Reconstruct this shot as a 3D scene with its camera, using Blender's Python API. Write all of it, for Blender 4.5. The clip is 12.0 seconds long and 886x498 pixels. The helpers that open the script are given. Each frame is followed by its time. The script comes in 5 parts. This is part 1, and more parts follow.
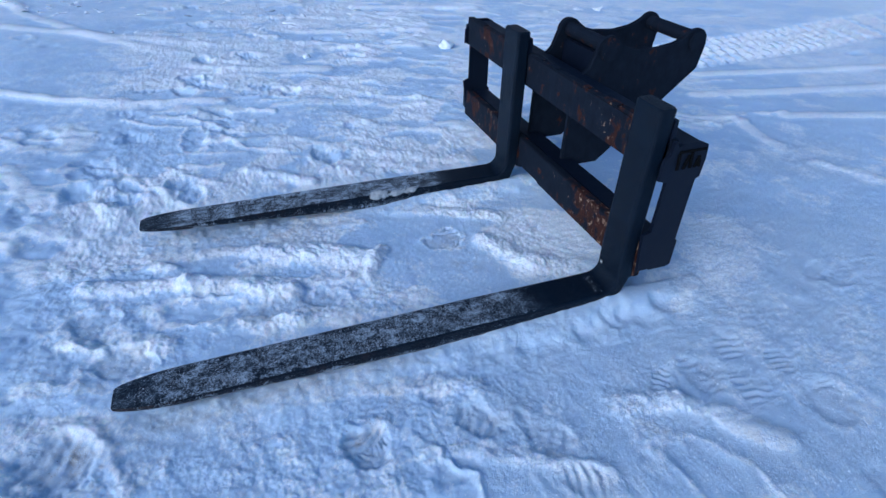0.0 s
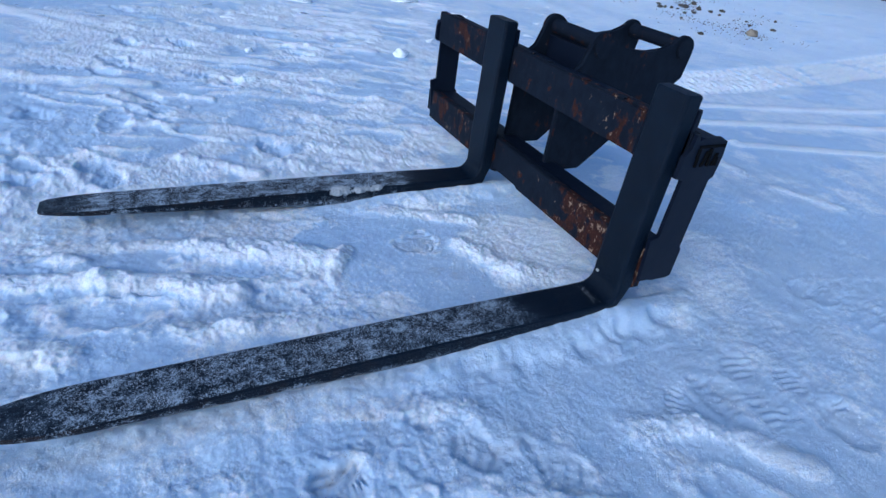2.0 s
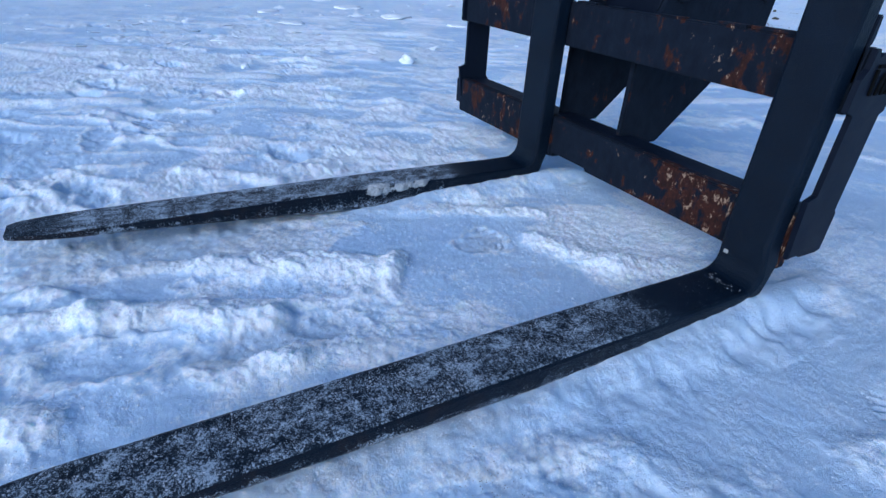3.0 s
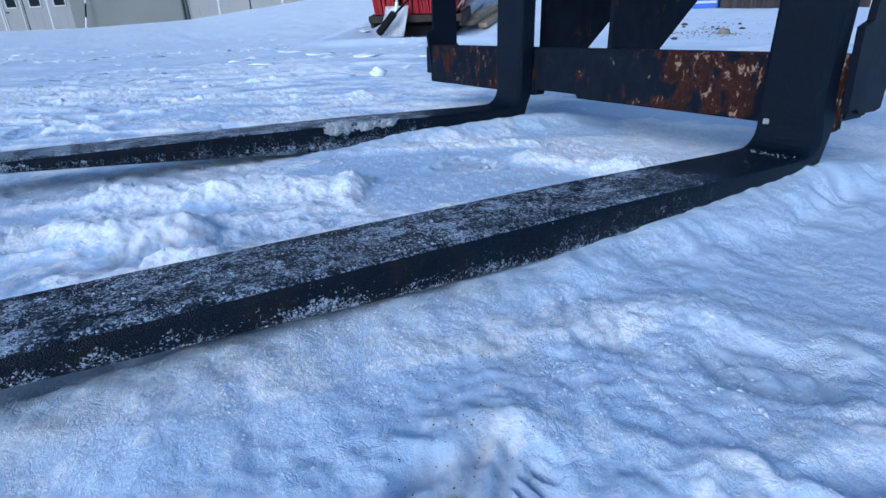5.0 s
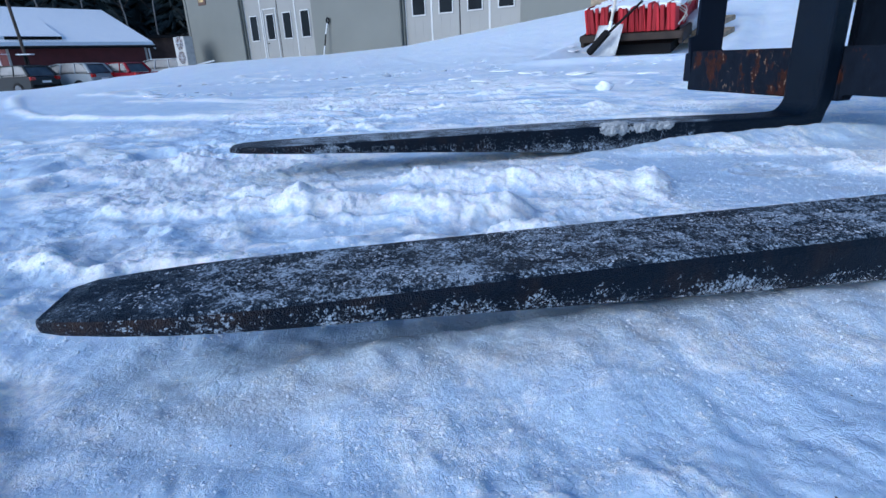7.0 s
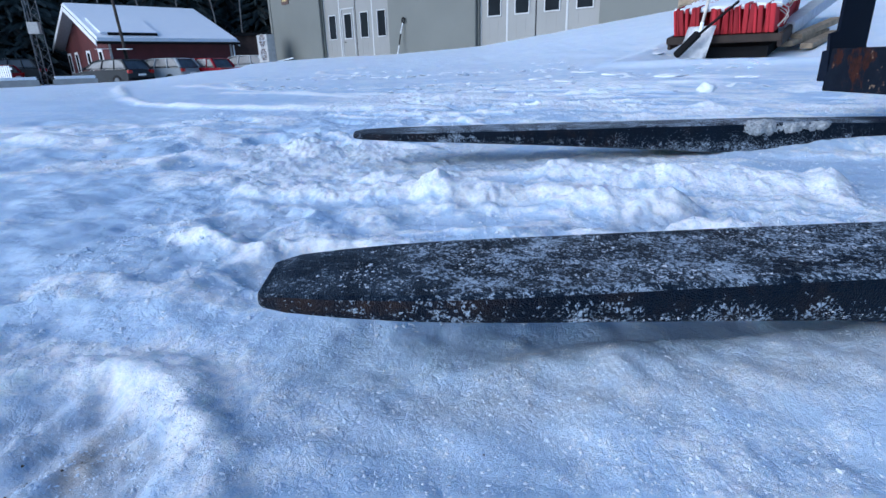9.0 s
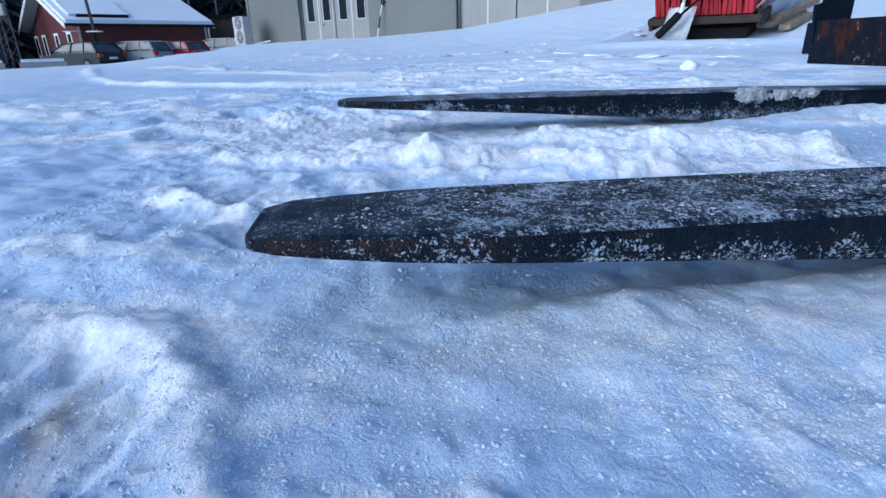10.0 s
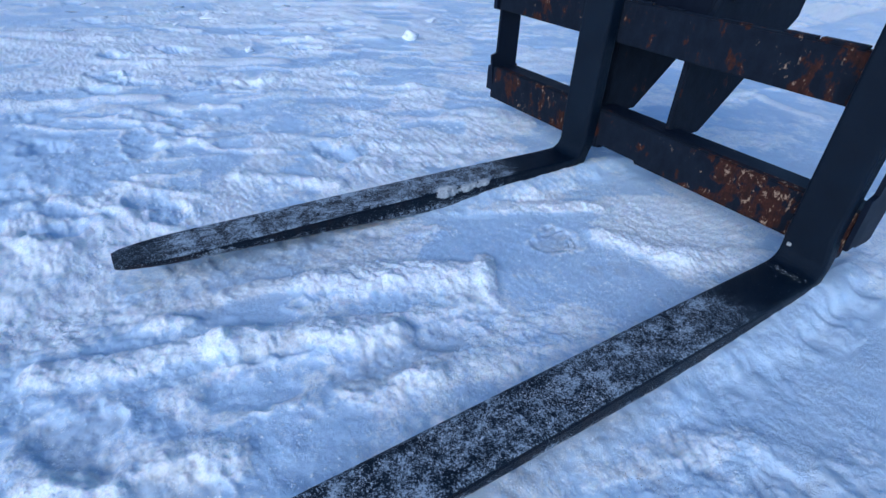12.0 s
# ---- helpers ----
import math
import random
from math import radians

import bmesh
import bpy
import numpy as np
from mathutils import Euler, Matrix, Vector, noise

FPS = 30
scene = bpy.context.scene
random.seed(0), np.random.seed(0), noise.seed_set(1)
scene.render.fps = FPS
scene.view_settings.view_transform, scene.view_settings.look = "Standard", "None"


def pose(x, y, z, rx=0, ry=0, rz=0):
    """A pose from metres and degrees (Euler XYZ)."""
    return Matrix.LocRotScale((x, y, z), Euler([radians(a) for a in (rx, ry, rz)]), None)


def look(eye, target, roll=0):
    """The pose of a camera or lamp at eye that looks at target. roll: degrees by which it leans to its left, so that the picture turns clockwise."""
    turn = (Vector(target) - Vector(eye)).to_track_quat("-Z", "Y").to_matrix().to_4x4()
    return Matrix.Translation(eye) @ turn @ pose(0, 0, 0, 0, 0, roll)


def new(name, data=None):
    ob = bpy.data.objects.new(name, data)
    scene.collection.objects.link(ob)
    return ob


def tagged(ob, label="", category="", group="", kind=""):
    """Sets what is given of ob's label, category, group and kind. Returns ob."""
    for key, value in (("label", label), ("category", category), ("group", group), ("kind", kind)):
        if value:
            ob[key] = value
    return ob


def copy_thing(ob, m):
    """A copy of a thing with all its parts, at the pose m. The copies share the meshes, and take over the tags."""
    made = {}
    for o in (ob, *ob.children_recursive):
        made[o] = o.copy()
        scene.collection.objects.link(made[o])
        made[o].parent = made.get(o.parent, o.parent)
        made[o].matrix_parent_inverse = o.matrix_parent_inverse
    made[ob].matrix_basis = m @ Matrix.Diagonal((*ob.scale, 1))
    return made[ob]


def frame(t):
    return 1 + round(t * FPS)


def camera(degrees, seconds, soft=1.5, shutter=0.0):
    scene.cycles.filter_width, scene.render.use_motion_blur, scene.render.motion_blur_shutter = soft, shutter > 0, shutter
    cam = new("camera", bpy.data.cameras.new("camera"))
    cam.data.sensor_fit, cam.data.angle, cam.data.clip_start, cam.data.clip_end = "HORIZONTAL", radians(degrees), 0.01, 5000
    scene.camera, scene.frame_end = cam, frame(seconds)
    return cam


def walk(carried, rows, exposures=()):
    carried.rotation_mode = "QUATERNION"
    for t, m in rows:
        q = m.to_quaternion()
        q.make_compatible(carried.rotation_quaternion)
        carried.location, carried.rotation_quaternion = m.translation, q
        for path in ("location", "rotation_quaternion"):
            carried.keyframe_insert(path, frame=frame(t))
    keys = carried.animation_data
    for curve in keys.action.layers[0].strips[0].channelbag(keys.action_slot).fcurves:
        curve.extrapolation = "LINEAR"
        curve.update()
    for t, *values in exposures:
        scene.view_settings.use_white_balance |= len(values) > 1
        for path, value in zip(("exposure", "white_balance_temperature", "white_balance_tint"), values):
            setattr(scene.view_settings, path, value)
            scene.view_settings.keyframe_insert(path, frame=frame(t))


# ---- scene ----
cam = camera(80.0, 12.0)
PATH = [
    (0, (1.224, -0.811, 0.952), (-0.276, -0.238, -0.24), 1.1),
    (0.5, (1.213, -0.823, 0.918), (-0.279, -0.217, -0.268), 2.2),
    (1, (1.189, -0.859, 0.878), (-0.287, -0.176, -0.286), 4.7),
    (1.5, (1.147, -0.886, 0.839), (-0.311, -0.108, -0.287), 7.4),
    (2, (1.063, -0.888, 0.768), (-0.388, -0.032, -0.309), 8.7),
    (2.5, (0.94, -0.915, 0.686), (-0.529, -0.034, -0.347), 7.2),
    (2.8, (0.865, -0.929, 0.603), (-0.624, -0.046, -0.398), 5.2),
    (3, (0.813, -0.925, 0.545), (-0.689, -0.041, -0.436), 3.7),
    (3.5, (0.778, -0.912, 0.328), (-0.753, -0.006, -0.585), 0.4),
    (3.7, (0.772, -0.912, 0.276), (-0.762, 0.013, -0.613), -0.4),
    (5.3, (0.751, -0.846, 0.216), (-0.865, 0.074, -0.52), -2.2),
    (5.5, (0.737, -0.877, 0.212), (-0.914, -0.007, -0.508), -2.3),
    (6, (0.714, -0.939, 0.199), (-1.029, -0.235, -0.487), -2.5),
    (6.5, (0.701, -0.986, 0.188), (-1.11, -0.467, -0.484), -2.7),
    (7, (0.692, -1.017, 0.18), (-1.155, -0.656, -0.497), -2.5),
    (7.5, (0.675, -1.049, 0.167), (-1.187, -0.808, -0.523), -2.6),
    (7.7, (0.668, -1.062, 0.163), (-1.197, -0.854, -0.528), -2.7),
    (9.3, (0.633, -1.122, 0.158), (-1.248, -0.978, -0.504), -1.3),
    (9.5, (0.631, -1.122, 0.147), (-1.248, -0.964, -0.519), -1.3),
    (10, (0.623, -1.13, 0.13), (-1.233, -0.924, -0.588), -1.4),
    (10.5, (0.631, -1.13, 0.17), (-1.162, -0.833, -0.664), -1.3),
    (11, (0.68, -1.103, 0.282), (-1.007, -0.644, -0.69), -0.5),
    (11.5, (0.707, -1.069, 0.485), (-0.831, -0.378, -0.591), 1.4),
    (12, (0.681, -1.147, 0.645), (-0.685, -0.191, -0.459), 3.4),
]
walk(cam, [(t, look(eye, aim, roll)) for t, eye, aim, roll in PATH], [(0, -0.10, 4790, 8), (3.5, -0.08, 4790, 8), (5.5, 0.0, 4790, 8), (7.5, 0.05, 4920, 8), (10, 0.05, 4920, 8), (12, -0.05, 4790, 8)])


# ---- light ----
SUN_FROM = Vector((0.40, -0.83, 0.42)).normalized()
world = bpy.data.worlds.new("sky")
scene.world = world
world.use_nodes = True
wn = world.node_tree.nodes
sky = wn.new("ShaderNodeTexSky")
sky.sky_type = "NISHITA"
sky.sun_disc = False
sky.sun_elevation = math.asin(SUN_FROM.z)
sky.sun_rotation = math.atan2(SUN_FROM.x, SUN_FROM.y)
sky.air_density, sky.dust_density, sky.ozone_density = 1.0, 0.5, 2.0
world.node_tree.links.new(sky.outputs[0], wn["Background"].inputs[0])
wn["Background"].inputs[1].default_value = 0.136
sun = new("sun", bpy.data.lights.new("sun", "SUN"))
sun.data.energy = 2.85
sun.data.angle = radians(46)
sun.data.color = (1.0, 0.88, 0.74)
sun.matrix_world = look(SUN_FROM * 30, (0, 0, 0))


# ---- materials ----
def material(name):
    m = bpy.data.materials.new(name)
    m.use_nodes = True
    return m, m.node_tree.nodes, m.node_tree.links, m.node_tree.nodes["Principled BSDF"]


def tex(nodes, links, coord, scale, detail=4.0, rough=0.55, stretch=None):
    n = nodes.new("ShaderNodeTexNoise")
    n.inputs["Scale"].default_value = scale
    n.inputs["Detail"].default_value = detail
    n.inputs["Roughness"].default_value = rough
    if stretch:
        mp = nodes.new("ShaderNodeMapping")
        mp.inputs["Scale"].default_value = stretch
        links.new(coord, mp.inputs[0])
        coord = mp.outputs[0]
    links.new(coord, n.inputs["Vector"])
    return n.outputs[0]


def ramp(nodes, links, value, stops):
    n = nodes.new("ShaderNodeValToRGB")
    els = n.color_ramp.elements
    while len(els) < len(stops):
        els.new(0.5)
    for el, (p, c) in zip(els, stops):
        el.position = p
        el.color = (c, c, c, 1) if isinstance(c, float) else (*c, 1)
    links.new(value, n.inputs[0])
    return n.outputs[0]


def mix(nodes, links, fac, a, b):
    n = nodes.new("ShaderNodeMix")
    n.data_type = "RGBA"
    for sock, v in ((n.inputs[0], fac), (n.inputs[6], a), (n.inputs[7], b)):
        if hasattr(v, "links"):
            links.new(v, sock)
        else:
            sock.default_value = v if isinstance(v, float) else (*v, 1)
    return n.outputs[2]


def bump(nodes, links, bsdf, height, strength=0.3, distance=0.01):
    n = nodes.new("ShaderNodeBump")
    n.inputs["Strength"].default_value = strength
    n.inputs["Distance"].default_value = distance
    links.new(height, n.inputs["Height"])
    links.new(n.outputs[0], bsdf.inputs["Normal"])


def obj_coord(nodes):
    return nodes.new("ShaderNodeTexCoord").outputs["Object"]


def mat_plain(name, colour, rough=0.6, metal=0.0, vary=0.15, scale=8.0, bumpy=0.1):
    """Paint or plastic with slight mottling and fine relief."""
    m, n, l, b = material(name)
    c = obj_coord(n)
    t = tex(n, l, c, scale, 6)
    dark = tuple(v * (1 - vary) for v in colour)
    lite = tuple(min(1, v * (1 + vary)) for v in colour)
    l.new(mix(n, l, ramp(n, l, t, [(0.3, 0.0), (0.7, 1.0)]), dark, lite), b.inputs["Base Color"])
    b.inputs["Roughness"].default_value = rough
    b.inputs["Metallic"].default_value = metal
    if rough >= 0.8:
        b.inputs["Specular IOR Level"].default_value = 0.12
    if bumpy:
        bump(n, l, b, tex(n, l, c, scale * 12, 3), bumpy, 0.004)
    return m


def cells(nodes, links, coord, scale):
    n = nodes.new("ShaderNodeTexVoronoi")
    n.inputs["Scale"].default_value = scale
    links.new(coord, n.inputs["Vector"])
    sep = nodes.new("ShaderNodeSeparateColor")
    links.new(n.outputs["Color"], sep.inputs[0])
    return n.outputs["Distance"], sep.outputs[0]


def calc(nodes, links, op, *values):
    k = nodes.new("ShaderNodeMath")
    k.operation = op
    for sock, val in zip(k.inputs, values):
        if hasattr(val, "links"):
            links.new(val, sock)
        else:
            sock.default_value = val
    return k.outputs[0]


def warped(nodes, links, coord, scale, amount):
    """Coordinates pushed about by noise, to break up regular cells."""
    n = nodes.new("ShaderNodeTexNoise")
    n.inputs["Scale"].default_value = scale
    links.new(coord, n.inputs["Vector"])
    v = nodes.new("ShaderNodeVectorMath")
    v.operation = "MULTIPLY_ADD"
    links.new(n.outputs["Color"], v.inputs[0])
    v.inputs[1].default_value = (amount, amount, amount)
    links.new(coord, v.inputs[2])
    return v.outputs[0]


def mat_snow(name, heaped=None):
    """Snow: icy blue where pressed, white and sugary where loose, the relief's light and shade put in too; heaped fixes
    it for lumps without the ground's attributes.
    """
    m, n, l, b = material(name)
    c = obj_coord(n)

    def ground_value(key, fixed):
        if heaped is not None:
            return fixed
        at = n.new("ShaderNodeAttribute")
        at.attribute_name = key
        return at.outputs["Fac"]
    loose = ground_value("loose", heaped)
    big = tex(n, l, c, 3.0, 4)
    dirt = tex(n, l, c, 9.0, 6, 0.7)
    grain = tex(n, l, warped(n, l, c, 120, 0.004), 190, 2, 0.55)
    clump = tex(n, l, warped(n, l, c, 45, 0.012), 62, 7, 0.78)
    d1, r1 = cells(n, l, warped(n, l, c, 200, 0.004), 520)
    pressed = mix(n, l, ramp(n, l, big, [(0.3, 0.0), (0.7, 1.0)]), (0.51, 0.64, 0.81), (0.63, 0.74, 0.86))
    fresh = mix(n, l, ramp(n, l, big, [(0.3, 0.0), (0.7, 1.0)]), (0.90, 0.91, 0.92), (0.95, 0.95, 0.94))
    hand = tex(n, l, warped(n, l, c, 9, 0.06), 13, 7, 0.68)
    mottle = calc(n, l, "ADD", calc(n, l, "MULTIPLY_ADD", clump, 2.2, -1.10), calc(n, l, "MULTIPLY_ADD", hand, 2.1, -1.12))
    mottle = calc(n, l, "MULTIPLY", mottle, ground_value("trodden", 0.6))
    # low snow goes blue, raised snow white: packing plus shade and light in colour
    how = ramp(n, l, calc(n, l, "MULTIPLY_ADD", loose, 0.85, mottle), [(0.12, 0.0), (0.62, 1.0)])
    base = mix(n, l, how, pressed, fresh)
    base = mix(n, l, ramp(n, l, dirt, [(0.62, 0.0), (0.85, 0.16)]), base, (0.60, 0.56, 0.50))
    # dips between grains tinted blue, as shade in the colour
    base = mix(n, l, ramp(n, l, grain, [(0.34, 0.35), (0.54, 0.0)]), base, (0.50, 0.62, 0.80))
    base = mix(n, l, ramp(n, l, r1, [(0.97, 0.0), (1.0, 0.25)]), base, (0.96, 0.96, 0.95))
    # little crooked scratches and scraps of sole prints in the pressed crust, their shade tinted in dark blue
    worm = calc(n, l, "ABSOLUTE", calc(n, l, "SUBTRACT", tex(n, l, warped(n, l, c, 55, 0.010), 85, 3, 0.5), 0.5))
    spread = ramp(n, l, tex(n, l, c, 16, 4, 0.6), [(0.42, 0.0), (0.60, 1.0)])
    scratch = calc(n, l, "MULTIPLY", ramp(n, l, worm, [(0.0, 1.0), (0.05, 0.0)]), calc(n, l, "MULTIPLY", spread, calc(n, l, "MULTIPLY_ADD", ground_value("ice_shade", 0.0), 0.6, 0.4)))
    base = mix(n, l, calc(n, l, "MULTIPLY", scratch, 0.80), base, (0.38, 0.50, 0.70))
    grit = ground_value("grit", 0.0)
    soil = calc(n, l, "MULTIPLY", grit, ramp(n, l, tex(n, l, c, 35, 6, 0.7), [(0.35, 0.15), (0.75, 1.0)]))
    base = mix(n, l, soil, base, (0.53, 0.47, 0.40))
    # darker packed tone, which also carries the painted shade beside the heel
    hard = calc(n, l, "MULTIPLY", ground_value("ice_shade", 0.0), calc(n, l, "SUBTRACT", 0.75, calc(n, l, "MULTIPLY", how, 0.5)))
    base = mix(n, l, hard, base, mix(n, l, ramp(n, l, dirt, [(0.35, 0.0), (0.65, 1.0)]), (0.46, 0.56, 0.69), (0.59, 0.66, 0.74)))
    l.new(base, b.inputs["Base Color"])
    l.new(ramp(n, l, r1, [(0.0, 0.72), (0.9, 0.6), (1.0, 0.45)]), b.inputs["Roughness"])
    b.inputs["Specular IOR Level"].default_value = 0.35
    h = calc(n, l, "MULTIPLY_ADD", grain, 0.9, calc(n, l, "MULTIPLY", tex(n, l, c, 420, 3, 0.7), 0.35))
    h = calc(n, l, "MULTIPLY", h, calc(n, l, "MULTIPLY_ADD", how, 0.8, 0.35))
    h = calc(n, l, "MULTIPLY_ADD", clump, 3.8, h)
    h = calc(n, l, "MULTIPLY_ADD", scratch, -1.4, h)
    bump(n, l, b, h, 0.50, 0.0030)
    b.inputs["Subsurface Weight"].default_value = 0.5 if heaped is None else 0.0
    b.inputs["Subsurface Radius"].default_value = (0.6, 0.8, 1.0)
    b.inputs["Subsurface Scale"].default_value = 0.009
    return m


def mat_paint():
    """Navy-black machine paint, scuffed, with light dust."""
    m, n, l, b = material("navy_paint")
    c = obj_coord(n)
    t = tex(n, l, c, 14, 6, 0.6)
    fine = tex(n, l, c, 160, 4, 0.7)
    base = mix(n, l, ramp(n, l, t, [(0.3, 0.0), (0.75, 1.0)]), (0.0013, 0.0034, 0.0110), (0.0028, 0.0062, 0.0165))
    base = mix(n, l, ramp(n, l, fine, [(0.78, 0.0), (0.86, 0.3)]), base, (0.03, 0.034, 0.042))
    l.new(base, b.inputs["Base Color"])
    l.new(ramp(n, l, t, [(0.2, 0.45), (0.8, 0.68)]), b.inputs["Roughness"])
    b.inputs["Specular IOR Level"].default_value = 0.22
    bump(n, l, b, fine, 0.12, 0.002)
    return m


def mat_rusty(name, amounts):
    """Machine paint with rust breaking through in vertical runs, and pale flakes; amounts along the bar."""
    m, n, l, b = material(name)
    c = obj_coord(n)
    sep = n.new("ShaderNodeSeparateXYZ")
    l.new(c, sep.inputs[0])
    along = calc(n, l, "MULTIPLY_ADD", sep.outputs[0], 0.8, 0.5)
    much = ramp(n, l, along, [(0.8 * x + 0.5, float(v)) for x, v in amounts])
    run = tex(n, l, c, 38, 6, 0.66, (1.0, 1.0, 0.62))
    spot = tex(n, l, c, 11, 4, 0.55)
    fine = tex(n, l, c, 105, 5, 0.7, (1.0, 1.0, 0.6))
    grain = tex(n, l, c, 330, 4, 0.7)
    base = mix(n, l, ramp(n, l, run, [(0.35, 0.0), (0.7, 1.0)]), (0.0022, 0.0045, 0.0110), (0.0065, 0.0108, 0.0200))
    level = calc(n, l, "ADD", calc(n, l, "MULTIPLY_ADD", spot, 0.5, calc(n, l, "MULTIPLY", run, 0.6)), much)
    rust = ramp(n, l, level, [(0.655, 0.0), (0.70, 1.0)])
    rcol = mix(n, l, ramp(n, l, fine, [(0.35, 0.0), (0.66, 1.0)]), (0.014, 0.006, 0.005), (0.050, 0.0145, 0.0085))
    rcol = mix(n, l, ramp(n, l, grain, [(0.55, 0.0), (0.75, 0.6)]), rcol, (0.02, 0.012, 0.012))
    base = mix(n, l, rust, base, rcol)
    flake = calc(n, l, "ADD", calc(n, l, "MULTIPLY_ADD", fine, 0.6, calc(n, l, "MULTIPLY", run, 0.45)), calc(n, l, "MULTIPLY", much, 0.75))
    pale = ramp(n, l, flake, [(0.694, 0.0), (0.730, 1.0)])
    base = mix(n, l, pale, base, (0.27, 0.185, 0.125))
    l.new(base, b.inputs["Base Color"])
    b.inputs["Roughness"].default_value = 0.75
    b.inputs["Specular IOR Level"].default_value = 0.16
    bump(n, l, b, calc(n, l, "MULTIPLY_ADD", rust, 0.5, fine), 0.35, 0.003)
    return m


def mat_frosted(name, thick, flank):
    """Machine paint under patchy frost on what faces up, rust along the lower flanks."""
    m, n, l, b = material(name)
    c = obj_coord(n)
    sep = n.new("ShaderNodeSeparateXYZ")
    l.new(c, sep.inputs[0])
    nor = n.new("ShaderNodeSeparateXYZ")
    l.new(n.new("ShaderNodeNewGeometry").outputs["Normal"], nor.inputs[0])
    t = tex(n, l, c, 14, 6, 0.6)
    base = mix(n, l, ramp(n, l, t, [(0.3, 0.0), (0.75, 1.0)]), (0.0015, 0.0046, 0.0115), (0.0034, 0.0088, 0.0190))
    patch = tex(n, l, warped(n, l, c, 40, 0.02), 34, 8, 0.80, (1.0, 0.7, 1.0))
    w = warped(n, l, c, 160, 0.004)
    d1, r1 = cells(n, l, w, 980)
    d2, r2 = cells(n, l, w, 450)
    rust = tex(n, l, c, 26, 6, 0.65)

    def math_node(op, a, v):
        k = n.new("ShaderNodeMath")
        k.operation = op
        k.use_clamp = True
        for sock, val in zip(k.inputs, (a, v)):
            if hasattr(val, "links"):
                l.new(val, sock)
            else:
                sock.default_value = val
        return k.outputs[0]

    def span(value, a, z):
        k = n.new("ShaderNodeMapRange")
        k.interpolation_type = "SMOOTHSTEP"
        l.new(value, k.inputs["Value"])
        k.inputs["From Min"].default_value, k.inputs["From Max"].default_value = a, z
        return k.outputs[0]
    low = span(sep.outputs[2], 0.12, 0.06)
    out = span(sep.outputs[1], -0.22, -0.36)
    up = span(nor.outputs[2], 0.45, 0.8)
    foot = span(sep.outputs[2], 0.026, 0.004)
    blotch = ramp(n, l, tex(n, l, c, 19, 5, 0.7), [(0.46, 0.25), (0.62, 1.0)])
    lower = span(sep.outputs[2], 0.050, 0.012)
    side = math_node("MULTIPLY", math_node("MULTIPLY", low, out), flank * 0.10)
    side = math_node("MAXIMUM", side, math_node("MULTIPLY", math_node("MULTIPLY", lower, out), math_node("MULTIPLY", blotch, flank * 3.0)))
    side = math_node("MAXIMUM", side, math_node("MULTIPLY", math_node("MULTIPLY", foot, out), flank * 2.2))
    cover = math_node("MAXIMUM", math_node("MULTIPLY", up, math_node("MULTIPLY", out, low)), side)
    dense = ramp(n, l, patch, [(0.36, 0.14 * thick), (0.50, 0.40 * thick), (0.62, 0.80 * thick)])
    spot = n.new("ShaderNodeVectorMath")
    spot.operation = "DISTANCE"
    l.new(c, spot.inputs[0])
    spot.inputs[1].default_value = (0.368, -1.150, 0.048)
    dense = math_node("MULTIPLY", dense, math_node("SUBTRACT", 1.0, math_node("MULTIPLY", span(sep.outputs[1], -1.14, -1.18), 0.45)))
    dense = math_node("ADD", dense, math_node("MULTIPLY", span(spot.outputs["Value"], 0.030, 0.008), 0.65))
    dense = math_node("MULTIPLY", dense, cover)
    # ragged crust along the lower edge of the flanks
    under = calc(n, l, "MULTIPLY_ADD", sep.outputs[1], -0.06, -0.034)
    above = calc(n, l, "SUBTRACT", sep.outputs[2], calc(n, l, "MAXIMUM", under, -0.004))
    ragged = calc(n, l, "MULTIPLY_ADD", tex(n, l, c, 55, 6, 0.7), -0.030, calc(n, l, "ADD", above, 0.010))
    hem = math_node("MULTIPLY", math_node("SUBTRACT", 1.0, up), math_node("MULTIPLY", span(ragged, 0.012, 0.002), math_node("MULTIPLY", out, blotch)))
    dense = math_node("MAXIMUM", dense, math_node("MULTIPLY", hem, 0.75))
    mixed = calc(n, l, "MULTIPLY_ADD", r2, 0.45, calc(n, l, "MULTIPLY", r1, 0.55))
    level = calc(n, l, "SUBTRACT", calc(n, l, "MULTIPLY_ADD", dense, 0.94, 0.0), mixed)
    frost = ramp(n, l, level, [(0.0, 0.0), (0.06, 0.45), (0.30, 1.0)])
    rustmask = math_node("MULTIPLY", math_node("SUBTRACT", 1.0, up), math_node("MULTIPLY", low, ramp(n, l, rust, [(0.52, 0.0), (0.70, 0.35)])))
    rustmask = math_node("MULTIPLY", rustmask, span(sep.outputs[1], -0.40, -0.85))
    base = mix(n, l, rustmask, base, (0.038, 0.022, 0.013))
    rim = math_node("MULTIPLY", math_node("SUBTRACT", 1.0, up), math_node("MULTIPLY", span(sep.outputs[1], -1.09, -1.17), ramp(n, l, rust, [(0.42, 0.0), (0.62, 0.6)])))
    base = mix(n, l, rim, base, (0.034, 0.020, 0.015))
    film = calc(n, l, "MULTIPLY", calc(n, l, "MULTIPLY", cover, up), ramp(n, l, patch, [(0.42, 0.0), (0.68, 0.45)]))
    base = mix(n, l, film, base, (0.12, 0.16, 0.21))
    base = mix(n, l, frost, base, (0.44, 0.50, 0.57))
    b.inputs["Specular IOR Level"].default_value = 0.14
    l.new(base, b.inputs["Base Color"])
    l.new(ramp(n, l, frost, [(0.0, 0.42), (1.0, 0.75)]), b.inputs["Roughness"])
